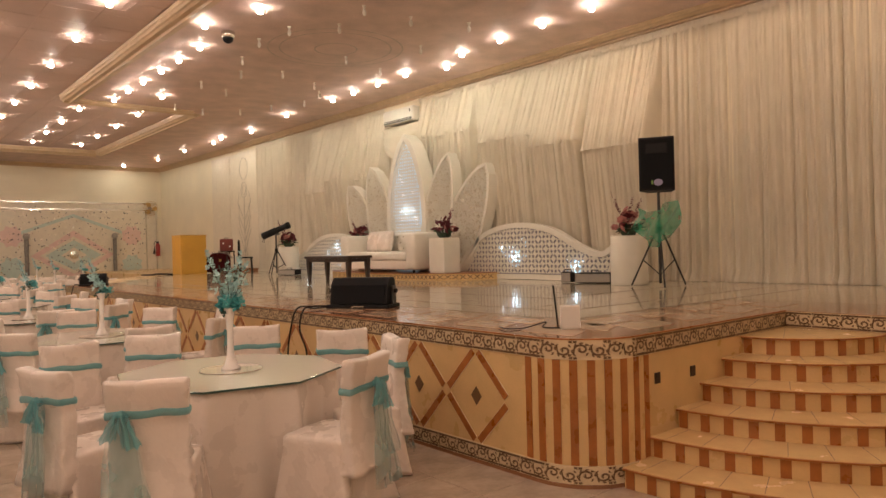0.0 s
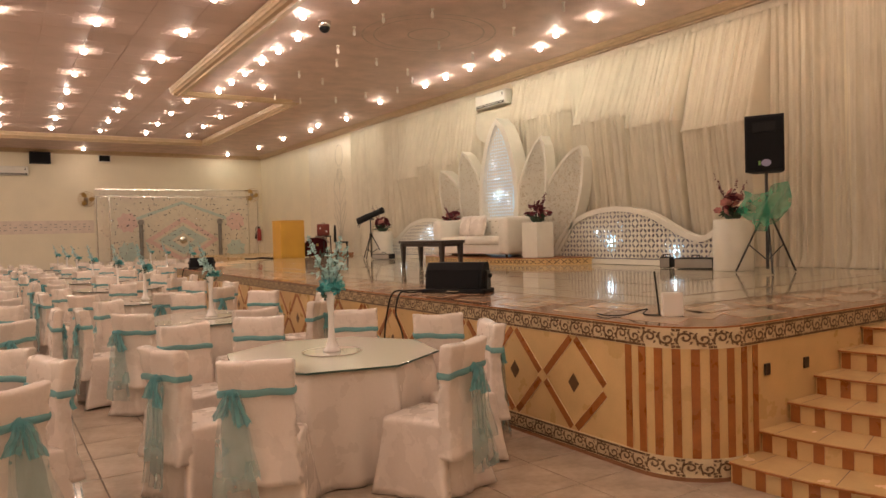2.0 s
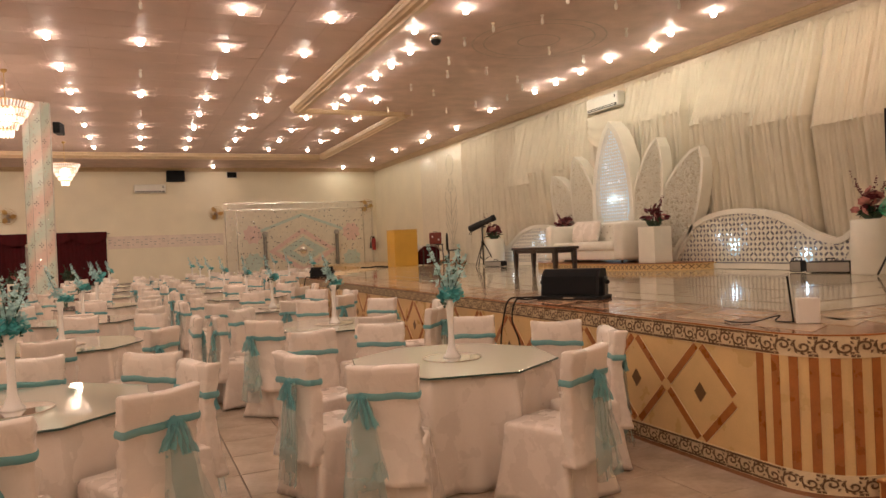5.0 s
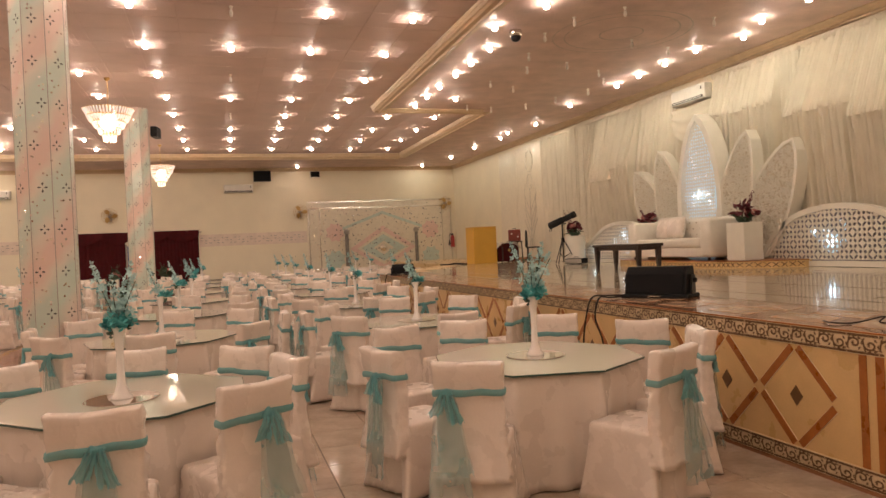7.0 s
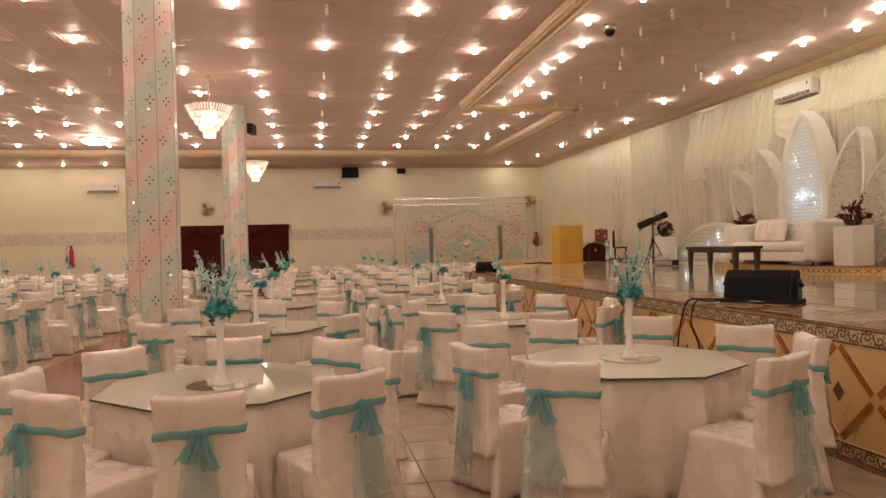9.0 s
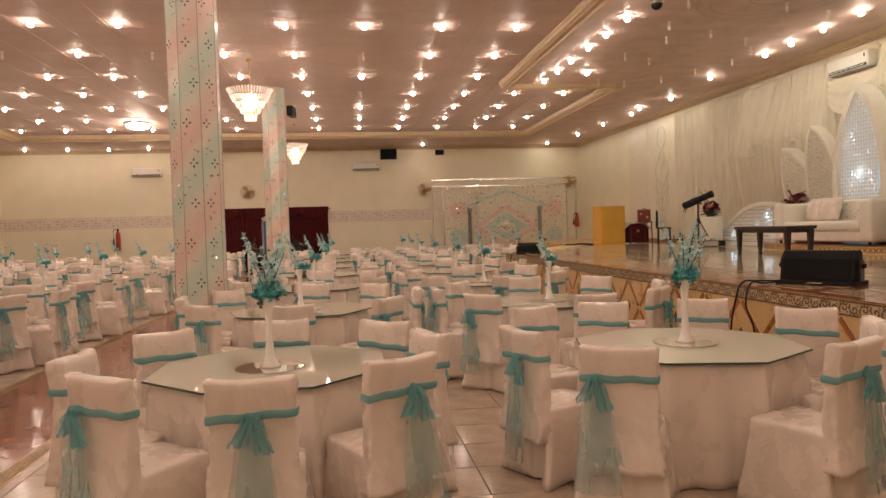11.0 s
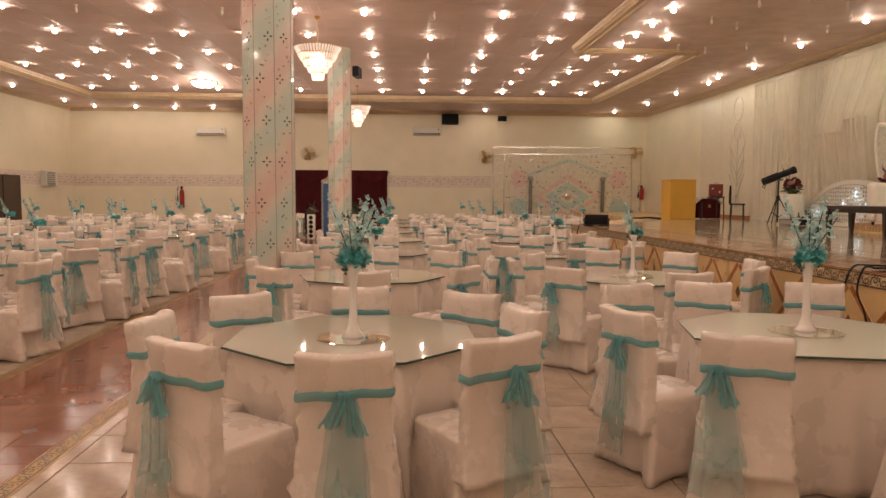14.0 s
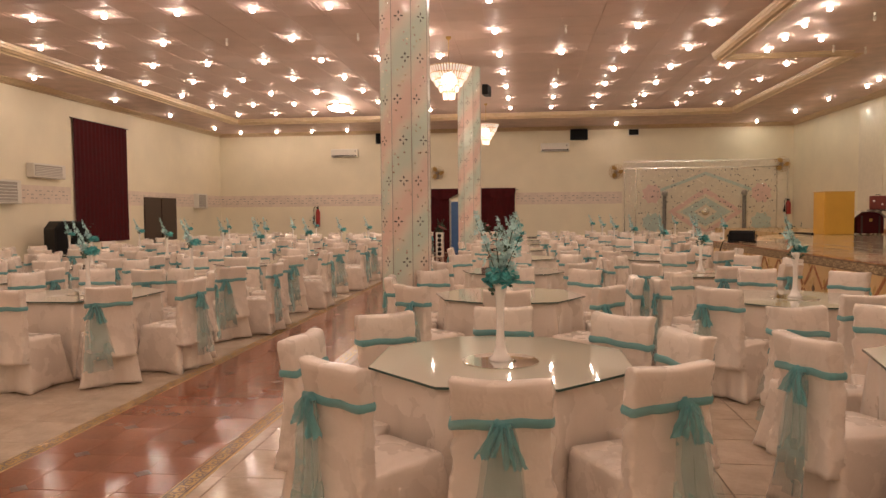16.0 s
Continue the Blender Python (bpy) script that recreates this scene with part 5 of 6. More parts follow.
sofa = thing("sofa", "white tufted leatherette sofa on the dais", "sofa", at=pose(8.72, 12.0, PZ, 0, 0, -90))
part("base", smooth(box(B(), -1.3, -0.4, 0.06, 1.3, 0.35, 0.24, 0.02), False), LEATHER, sofa)
part("seat", smooth(box(B(), -1.05, -0.44, 0.24, 1.05, 0.2, 0.42, 0.05)), LEATHER, sofa, "thick seat cushion")
bb = smooth(box(B(), -1.28, 0.16, 0.24, 1.28, 0.36, 0.80, 0.05))
part("backrest", bb, LEATHER, sofa, "tufted backrest")
bm = B()
for i in range(11):
    for j in range(3):
        bmesh.ops.create_icosphere(bm, subdivisions=1, radius=0.018, matrix=Matrix.Translation((-1.0 + i * 0.2 + (j % 2) * 0.1, 0.155, 0.48 + j * 0.12)))
tagged(part("button", bm, CHROME, sofa, "small tufting buttons"), kind="stuff")
for s in (-1, 1):
    part("armrest", smooth(box(B(), min(s * 1.04, s * 1.32), -0.45, 0.06, max(s * 1.04, s * 1.32), 0.30, 0.78, 0.06)), LEATHER, sofa, "padded armrest")
for x in (-1.2, 1.2):
    for y in (-0.36, 0.3):
        part("foot", rod(B(), (x, y, 0), (x, y, 0.065), 0.025), DARKWOOD, sofa)


def cushion(m):
    rings = []
    for t in (-1, -0.8, -0.4, 0, 0.4, 0.8, 1):
        w = 0.22 * (1 - 0.06 * t * t)
        th = 0.075 * math.sqrt(max(0.0, 1 - t * t)) + 0.006
        rings.append([(x, y, 0.22 * t + 0.22) for x, y in rounded(w, th, 5, th * 0.98)])
    c = part("cushion", smooth(loft(B(), rings)), SATIN)
    c.matrix_basis = m
    return tagged(c, "plump white satin cushion leaning on the sofa", "cushion", "sofa cushions")


cushion(pose(8.66, 12.62, PZ + 0.425, -14, 0, -90))
cushion(pose(8.64, 12.18, PZ + 0.425, -14, 0, -84))


def flower_bunch(m, seed, main, tall=0.4, label="burgundy and pink silk flower arrangement on a plinth"):
    rnd = random.Random(seed)
    f = thing("flower_arrangement", label, "flowers", "stage flowers", m)
    part("bowl", smooth(lathe(B(), [(0.09, 0), (0.13, 0.05), (0.14, 0.09), (0.12, 0.09)], 16)), LEAF, f, "dark green foliage bowl")
    a, b, c = B(), B(), B()

    def bloom(bm, p, r, k=6):
        q = Euler((rnd.uniform(-1, 1), rnd.uniform(-1, 1), rnd.uniform(0, 6))).to_matrix()
        for ringn in (1.0, 0.6):
            for i in range(k):
                an = 2 * math.pi * i / k + ringn
                d, e = Vector((math.cos(an), math.sin(an), 1.2 - ringn)), Vector((-math.sin(an), math.cos(an), 0))
                bm.faces.new([bm.verts.new(p + q @ w * r) for w in (Vector((0, 0, -0.2)), (d * 0.7 + e * 0.45) * ringn, d * 1.05 * ringn, (d * 0.7 - e * 0.45) * ringn)])
    for i in range(26):
        an, r = rnd.uniform(0, 6.28), rnd.uniform(0.02, 0.24)
        bloom(a if rnd.random() < 0.72 else b, Vector((r * math.cos(an), r * math.sin(an), 0.10 + rnd.uniform(0, 0.26) * (1.2 - r * 3))), rnd.uniform(0.05, 0.09))
    for i in range(4):
        an, ln = rnd.uniform(0, 6.28), rnd.uniform(0.3, tall + 0.15)
        d = Vector((0.45 * math.cos(an), 0.45 * math.sin(an), 1)).normalized()
        for k in range(12):
            bloom(a, Vector((0, 0, 0.08)) + d * ln * (0.3 + 0.7 * k / 11) + Vector((rnd.gauss(0, 0.01), rnd.gauss(0, 0.01), 0)), 0.034 - 0.0015 * k, 4)
    for i in range(34):
        an, r = rnd.uniform(0, 6.28), rnd.uniform(0.1, 0.3)
        p = Vector((0.3 * r * math.cos(an), 0.3 * r * math.sin(an), 0.08))
        tip = Vector((r * math.cos(an), r * math.sin(an), rnd.uniform(0.0, 0.2)))
        e = Vector((-math.sin(an), math.cos(an), 0)) * 0.03
        mid = (p + tip) / 2 + Vector((0, 0, 0.03))
        c.faces.new([c.verts.new(v) for v in (p, mid + e, tip, mid - e)])
    tagged(part("blossoms", a, main, f, "burgundy blossoms"), kind="stuff")
    tagged(part("pink_blossoms", b, PALEPINK, f, "pale pink blossoms"), kind="stuff")
    tagged(part("leaves", c, LEAF, f, "dark green leaves"), kind="stuff")
    return f


for px, y, z in ((8.62, 10.18, PZ), (9.0, 13.62, PZ)):
    p = part("plinth", smooth(box(B(), -0.2, -0.22, 0, 0.2, 0.22, 0.66, 0.012), False), WHITE)
    p.matrix_basis = pose(px, y, z)
    tagged(p, "square white plinth beside the sofa", "plinth", "plinths")
    flower_bunch(pose(px, y, z + 0.661), int(y * 7), BURGUNDY)
for y in (6.18, 16.7):
    p = part("round_plinth", smooth(lathe(B(), [(0.265, 0), (0.27, 0.01), (0.262, 0.7), (0.255, 0.715), (0.24, 0.72)], 32)), WHITE)
    p.matrix_basis = pose(8.8, y, STAGE)
    tagged(p, "round white column plinth on the stage", "plinth", "plinths")
    flower_bunch(pose(8.8, y, STAGE + 0.721), int(y * 3), BURGUNDY, 0.5)

# ---- loose things on the stage ----
ct = thing("coffee_table", "low dark wooden table on the stage", "table", at=pose(7.0, 11.38, STAGE))
part("top", smooth(box(B(), -0.26, -0.78, 0.45, 0.26, 0.78, 0.50, 0.008), False), DARKWOOD, ct)
part("apron", box(B(), -0.22, -0.72, 0.39, 0.22, 0.72, 0.449), DARKWOOD, ct)
for sx in (-0.2, 0.2):
    for sy in (-0.7, 0.7):
        part("leg", smooth(loft(B(), [[(sx + a * w, sy + b * w, z) for a, b in ((-1, -1), (1, -1), (1, 1), (-1, 1))] for z, w in ((0, 0.028), (0.05, 0.022), (0.12, 0.03), (0.36, 0.04), (0.45, 0.04))]), False), DARKWOOD, ct)


def tripod(parent, h, spread, legtop):
    part("pole", rod(B(), (0, 0, 0.05), (0, 0, h), 0.02, n=10), BLACKMETAL, parent)
    part("collar", smooth(lathe(B(), [(0.035, legtop - 0.06), (0.04, legtop - 0.05), (0.04, legtop + 0.05), (0.03, legtop + 0.06)], 14)), BLACK, parent)
    for k in range(3):
        a = radians(100 + 120 * k)
        e = (spread * math.cos(a), spread * math.sin(a), 0.0)
        part("leg", rod(B(), (0.03 * math.cos(a), 0.03 * math.sin(a), legtop), (e[0], e[1], 0.015), 0.013), BLACKMETAL, parent)
        part("brace", rod(B(), (0.02 * math.cos(a), 0.02 * math.sin(a), 0.18), (e[0] * 0.55, e[1] * 0.55, legtop * 0.45), 0.008), BLACKMETAL, parent)


sp = thing("speaker_stand", "black tripod loudspeaker stand on the stage", "stand", at=pose(8.47, 5.45, STAGE))
tripod(sp, 1.30, 0.42, 0.8)
ls = thing("loudspeaker", "black loudspeaker on a tripod stand", "loudspeaker", at=pose(8.47, 5.45, STAGE + 1.302, 0, 0, -62))
ro = [(-0.23, -0.2), (0.23, -0.2), (0.16, 0.2), (-0.16, 0.2)]
part("cabinet", slab(B(), ro, "z", 0, 0.72), BLACK, ls)
part("grille", smooth(box(B(), -0.21, -0.222, 0.03, 0.21, -0.199, 0.69, 0.01), False), GRILLE, ls, "black metal grille")
part("horn", smooth(box(B(), -0.14, -0.232, 0.5, 0.14, -0.221, 0.63, 0.008), False), BLACK, ls)
part("badge", lathe(B(), [(0.045, 0), (0.045, 0.004)], 20, m=Matrix.Translation((0.02, -0.223, 0.11)) @ Matrix.Rotation(math.pi / 2, 4, "X") @ Matrix.Diagonal((1.3, 1, 1, 1))), mat("badge_blue", (0.35, 0.33, 0.5), 0.4), ls, "oval badge")
part("sticker", box(B(), -0.07, -0.225, 0.085, -0.045, -0.222, 0.14), mat("sticker_green", (0.2, 0.4, 0.1), 0.5), ls)
tul = []
for j in range(9):
    row = []
    for k in range(13):
        u = k / 12
        row.append((8.30 + 0.06 * math.sin(k * 1.3 + j), 5.36 + (0.5 - u) * 0.72 * (0.5 + 0.5 * math.sin(math.pi * min(1, 0.25 + j / 11))) - 0.02 * math.sin(j), STAGE + 1.06 - 0.06 * j - 0.06 * math.sin(u * 5 + 0.4) + 0.1 * abs(u - 0.5)))
    tul.append(row)
tg = part("tulle_cloth", smooth(sheet(B(), tul)), GREENNET)
tagged(tg, "green tulle cloth hung on the speaker stand", "cloth")

ts = thing("spotlight_stand", "black tripod stand holding a spotlight", "stand", at=pose(8.4, 16.6, STAGE))
tripod(ts, 1.05, 0.34, 0.62)
sl = thing("spotlight", "black tubular follow spotlight tilted on stand", "spotlight", at=pose(8.4, 16.6, STAGE + 1.14) @ Matrix.Rotation(radians(-55), 4, "Z") @ Matrix.Rotation(radians(-20), 4, "Y"))
part("barrel", smooth(lathe(B(), [(0.07, -0.4), (0.09, -0.39), (0.09, 0.0), (0.075, 0.02), (0.075, 0.3), (0.085, 0.31), (0.085, 0.4), (0.07, 0.4)], 18, m=Matrix.Rotation(math.pi / 2, 4, "Y"))), BLACK, sl)
part("yoke", box(B(), -0.03, -0.11, -0.11, 0.03, 0.11, -0.085), BLACKMETAL, sl)
part("handle", tube(B(), [(-0.38, 0, -0.05), (-0.46, 0, -0.12), (-0.42, 0, -0.16), (-0.36, 0, -0.09)], 0.01), BLACKMETAL, sl)


def amp(m, w, d, h, label):
    a = thing("amplifier", label, "amplifier", "sound gear", m)
    part("case", smooth(box(B(), -w / 2, -d / 2, 0.01, w / 2, d / 2, h, 0.008), False), BLACK, a)
    part("front_panel", box(B(), -w / 2 + 0.01, -d / 2 - 0.006, 0.02, w / 2 - 0.01, -d / 2, h - 0.01), GREY, a, "grey front panel")
    part("handle", tube(B(), [(-0.06, 0, h), (-0.05, 0, h + 0.04), (0.05, 0, h + 0.04), (0.06, 0, h)], 0.008), BLACK, a)
    return a


amp(pose(8.85, 6.85, STAGE, 0, 0, -65), 0.55, 0.35, 0.16, "grey and black amplifier on the stage floor")
amp(pose(8.75, 7.3, STAGE, 0, 0, -70), 0.16, 0.2, 0.17, "small black power box on the stage floor")
amp(pose(8.55, 16.2, STAGE, 0, 0, -60), 0.5, 0.3, 0.14, "black amplifier under the spotlight stand")


def wash_light(m, label):
    """A long black stage monitor on a frame, tilted back."""
    w = thing("stage_monitor", label, "stage monitor", "stage monitors", m)
    prof = [(-0.17, 0.05), (0.15, 0.05), (0.17, 0.10), (0.12, 0.33), (0.08, 0.36), (-0.05, 0.36), (-0.13, 0.28)]
    part("cabinet", slab(B(), prof, "x", -0.36, 0.36), BLACK, w)
    part("grille", slab(B(), [(-0.172, 0.07), (-0.135, 0.27), (-0.06, 0.35), (-0.075, 0.352), (-0.148, 0.275), (-0.185, 0.07)], "x", -0.33, 0.33), GRILLE, w, "black curved grille")
    part("base", smooth(box(B(), -0.40, -0.20, 0.0, 0.40, 0.18, 0.045, 0.008), False), BLACK, w)
    for s in (-1, 1):
        part("bracket", box(B(), s * 0.385 - 0.012, -0.06, 0.04, s * 0.385 + 0.012, 0.06, 0.26), BLACKMETAL, w)
        part("knob", rod(B(), (s * 0.395, 0, 0.2), (s * 0.43, 0, 0.2), 0.025, n=12), BLACK, w)
    part("badge", slab(B(), [(-0.09, 0.012), (-0.03, 0.02), (0.07, 0.02), (0.09, 0.03), (-0.05, 0.034)], "y", -0.204, -0.2), CHROME, w, "small silver badge")
    return w


wash_light(pose(4.16, 6.26, STAGE, 0, 0, -56) @ Matrix.Scale(0.88, 4), "black stage monitor at the stage edge")
wash_light(pose(3.85, 15.75, STAGE, 0, 0, -20) @ Matrix.Scale(0.68, 4), "black stage monitor at the stage corner")


def cable(pts, label, r=0.009):
    pp = []
    for i in range(len(pts) - 1):
        p0, p1, p2, p3 = (Vector(pts[max(0, min(len(pts) - 1, i + k - 1))]) for k in range(4))
        for k in range(5):
            t = k / 5
            pp.append(0.5 * (2 * p1 + (p2 - p0) * t + (2 * p0 - 5 * p1 + 4 * p2 - p3) * t * t + (3 * p1 - p0 - 3 * p2 + p3) * t ** 3))
    pp.append(Vector(pts[-1]))
    c = part("cable", smooth(tube(B(), pp, r, 6)), BLACK)
    return tagged(c, label, "cable", "cables")


cable([(3.95, 6.55, STAGE + 0.02), (3.7, 6.55, STAGE + 0.03), (3.50, 6.48, STAGE + 0.03), (3.44, 6.5, 0.85), (3.45, 6.62, 0.5), (3.46, 6.6, 0.02)], "black cable hanging over the stage edge")
cable([(3.95, 6.5, STAGE + 0.02), (3.66, 6.4, STAGE + 0.02), (3.49, 6.33, STAGE + 0.03), (3.43, 6.32, 0.8), (3.44, 6.2, 0.55), (3.46, 6.25, 0.02)], "black cable hanging over the stage edge")
cable([(3.6, 15.8, STAGE + 0.02), (3.47, 15.75, STAGE + 0.01), (3.44, 15.9, 0.6), (3.46, 15.9, 0.02)], "black cable from the far stage monitor")
rt = thing("router", "small white router box with black antenna", "router", at=pose(4.0, 3.33, STAGE + 0.001, 0, 0, -35))
part("case", smooth(box(B(), -0.07, -0.03, 0, 0.07, 0.03, 0.17, 0.008), False), PAPERWHITE, rt)
part("antenna", rod(B(), (-0.09, 0, 0.01), (-0.115, 0.02, 0.32), 0.007), BLACK, rt, "black antenna")
cable([(3.98, 3.36, STAGE + 0.01), (3.9, 3.5, STAGE + 0.01), (3.84, 3.42, STAGE + 0.06), (3.78, 3.58, STAGE + 0.01), (3.68, 3.66, STAGE + 0.01), (3.72, 3.78, STAGE + 0.01)], "thin black cable tangled beside the router", 0.005)

yb = thing("yellow_box", "tall yellow painted box on the stage", "box", at=pose(7.75, 20.9, STAGE))
part("body", smooth(box(B(), -0.38, -0.36, 0, 0.38, 0.36, 1.13, 0.01), False), YELLOW, yb)
part("lid", smooth(box(B(), -0.39, -0.37, 1.131, 0.39, 0.37, 1.15, 0.005), False), YELLOW, yb)
cable([(7.2, 20.8, STAGE + 0.012), (6.9, 21.2, STAGE + 0.03), (6.7, 21.0, STAGE + 0.012), (6.5, 21.3, STAGE + 0.012)], "black cable lying on the stage by the yellow box", 0.03)
tr = thing("trunk", "maroon round-topped trunk beside the yellow box", "trunk", at=pose(8.55, 20.9, STAGE, 0, 0, 8))
arch = [(-0.36, 0.03), (0.36, 0.03)] + [(0.36 * math.cos(radians(a)), 0.40 + 0.2 * math.sin(radians(a))) for a in range(0, 181, 15)]
part("body", slab(B(), arch, "y", -0.25, 0.25), MAROON, tr)
for x in (-0.24, 0.24):
    part("strap", slab(B(), [(x - 0.025, 0.031), (x + 0.025, 0.031), (x + 0.025, 0.5), (x - 0.025, 0.5)], "y", -0.258, -0.25), DARKWOOD, tr, "dark strap")
    for y in (-0.2, 0.2):
        part("foot", rod(B(), (x, y, 0), (x, y, 0.032), 0.03), DARKWOOD, tr)
part("clasp", box(B(), -0.04, -0.262, 0.34, 0.04, -0.25, 0.42), BRASS, tr, "small brass clasp")
cl = B()
sheet(cl, [[(-0.46 + 0.92 * i / 16, -0.27 + 0.54 * j / 8, 0.62 + 0.012 * math.sin(i * 1.7 + j) - max(0.0, abs(i / 8 - 1) - 0.55) * 0.42 + 0.03 * noise.noise(Vector((i * 0.5, j * 0.6, 2)))) for i in range(17)] for j in range(9)])
cloth = part("folded_cloth", smooth(cl), SATIN)
cloth.matrix_basis = pose(8.55, 20.9, STAGE, 0, 0, 8)
tagged(cloth, "crumpled white cloth thrown over the trunk", "cloth")
stool = thing("stool", "dark wooden stool by the stage wall", "stool", at=pose(9.2, 21.6, STAGE))
part("seat", smooth(box(B(), -0.2, -0.2, 0.62, 0.2, 0.2, 0.66, 0.01), False), DARKWOOD, stool)
for x in (-0.17, 0.17):
    for y in (-0.17, 0.17):
        part("leg", rod(B(), (x * 1.1, y * 1.1, 0), (x, y, 0.625), 0.02), DARKWOOD, stool)
rb = thing("red_case", "small brick-red case standing on the stool", "case", at=pose(9.2, 21.6, STAGE + 0.661, 0, 0, -20))
part("body", smooth(box(B(), -0.2, -0.11, 0, 0.2, 0.11, 0.38, 0.03), False), BRICKRED, rb)
part("handle", tube(B(), [(-0.06, 0, 0.375), (-0.05, 0, 0.41), (0.05, 0, 0.41), (0.06, 0, 0.375)], 0.01), DARKWOOD, rb)
for x, z in ((-0.1, 0.24), (0.1, 0.14)):
    part("flower_mark", lathe(B(), [(0.03, 0), (0.026, 0.004)], 5, m=Matrix.Translation((x, -0.111, z)) @ Matrix.Rotation(math.pi / 2, 4, "X")), PAPERWHITE, rb, "small white flower mark")
hc = thing("bent_chair", "black bentwood chair tilted by the wall", "chair", at=pose(9.3, 20.4, STAGE, 0, 0, 60))
part("back_hoop", tube(B(), [(0.2 * math.cos(radians(a)), 0.2, 0.45 + 0.52 * math.sin(radians(a))) for a in range(0, 181, 15)], 0.022), BLACK, hc)
part("seat", smooth(lathe(B(), [(0.21, 0.42), (0.22, 0.44), (0.2, 0.46)], 20)), BLACK, hc)
part("back_panel", slab(B(), [(0.17 * math.cos(radians(a)), 0.46 + 0.46 * math.sin(radians(a))) for a in range(0, 181, 15)], "y", 0.19, 0.205), GRILLE, hc)
for a in range(4):
    x, y = 0.16 * (1 if a % 2 else -1), 0.16 * (1 if a > 1 else -1)
    part("leg", rod(B(), (x * 1.1, y * 1.1, 0), (x, y, 0.43), 0.016), BLACKMETAL, hc)

# relief panel on the stage wall beyond the drapes
rp = thing("relief_panel", "pale mosaic wall panel with a tree ornament", "wall panel")
part("board", box(B(), EAST - 0.035, 20.65, 1.05, EAST, 22.85, 4.85), PANELCREAM, rp)
part("board", box(B(), EAST - 0.03, 22.88, 1.05, EAST, 24.4, 4.85), PANELCREAM, rp)
bm = B()
for s in (-1, 1):
    for k in range(4):
        tube(bm, [(EAST - 0.045, 21.75 + s * 0.04, 1.6 + k * 0.35), (EAST - 0.045, 21.75 + s * (0.25 + 0.08 * k), 2.0 + k * 0.4), (EAST - 0.045, 21.75 + s * (0.5 - 0.05 * k), 2.35 + k * 0.4)], 0.007, 4)
tube(bm, [(EAST - 0.045, 21.75, 1.3), (EAST - 0.045, 21.75, 3.4)], 0.008, 4)
for z, r in ((3.6, 0.22), (3.6, 0.13), (1.5, 0.16), (4.3, 0.3)):
    tube(bm, [(EAST - 0.045, 21.75 + r * math.cos(a * 0.5236), z + 1.2 * r * math.sin(a * 0.5236)) for a in range(13)], 0.007, 4)
part("tree_ornament", bm, TRACERY, rp, "thin grey tree tracery")
part("skirting", box(B(), EAST - 0.05, 20.65, STAGE, EAST, 24.4, STAGE + 0.09), BROWN, rp, "brown tile skirting")

# ---- far wall ----
dp = thing("mosaic_panel", "large pale mosaic wall panel with pink and mint diamonds", "wall panel")
DY = FAR - 0.03
part("board", box(B(), 3.4, DY, 0.5, 9.8, FAR, 3.69), PANELCREAM, dp)
for k, z in ((0, 3.62), (0, 3.35), (1, 0.6)):
    part("frame_bar", box(B(), 3.45, DY - 0.02, z, 9.75, DY - 0.001, z + 0.05), CHROME, dp, "mirror strip")
for x in (3.45, 3.9, 9.3, 9.7):
    part("frame_bar", box(B(), x, DY - 0.019, 0.66, x + 0.045, DY - 0.001, 3.34), CHROME, dp, "mirror strip")


def lozenge(cx, cz, w, h, y0, material, label):
    return part("lozenge", slab(B(), [(cx - w, cz), (cx, cz - h), (cx + w, cz), (cx, cz + h)], "y", y0, DY), material, dp, label)


lozenge(6.62, 1.62, 1.45, 0.95, DY - 0.008, PINK, "pink diamond")
lozenge(6.62, 1.62, 1.15, 0.72, DY - 0.012, PANELCREAM, "cream diamond")
lozenge(6.62, 1.62, 0.98, 0.58, DY - 0.016, MINT, "mint diamond")
lozenge(6.62, 1.62, 0.45, 0.30, DY - 0.02, PANELCREAM, "cream diamond")
part("rosette", lathe(B(), [(0.16, 0), (0.16, 0.03), (0.05, 0.04)], 12, m=Matrix.Translation((6.62, DY - 0.02, 1.62)) @ Matrix.Rotation(math.pi / 2, 4, "X")), CHROME, dp, "round mirror rosette")
for cx, cz, m, lb in ((4.55, 2.35, PINK, "pink star"), (8.75, 2.35, PINK, "pink star"), (4.55, 1.2, MINT, "mint star"), (8.75, 1.2, MINT, "mint star")):
    part("star", slab(B(), [(cx + (0.42 if k % 2 else 0.33) * math.cos(math.pi * k / 8), cz + (0.42 if k % 2 else 0.33) * math.sin(math.pi * k / 8)) for k in range(16)], "y", DY - 0.01, DY), m, dp, lb)
for s in (-1, 1):
    part("gable_bar", slab(B(), [(6.62 + s * 1.75, 2.55), (6.62, 3.2), (6.62, 3.08), (6.62 + s * 1.75, 2.43)][::s], "y", DY - 0.014, DY), MINT, dp, "mint gable band")
bits = B()
rnd = random.Random(2)
for k in range(420):
    x, z = rnd.uniform(3.6, 9.6), rnd.uniform(0.6, 3.6)
    r = rnd.uniform(0.014, 0.03)
    tx, tz = rnd.uniform(-0.006, 0.006), rnd.uniform(-0.006, 0.006)
    bits.faces.new([bits.verts.new((x + a * r, DY - 0.024 + a * tx + b * tz, z + b * r)) for a, b in ((-1, 0), (0, -1), (1, 0), (0, 1))])
tagged(part("mirror_piece", bits, MIRROR, dp, "scattered mirror pieces"), kind="stuff")
bits = B()
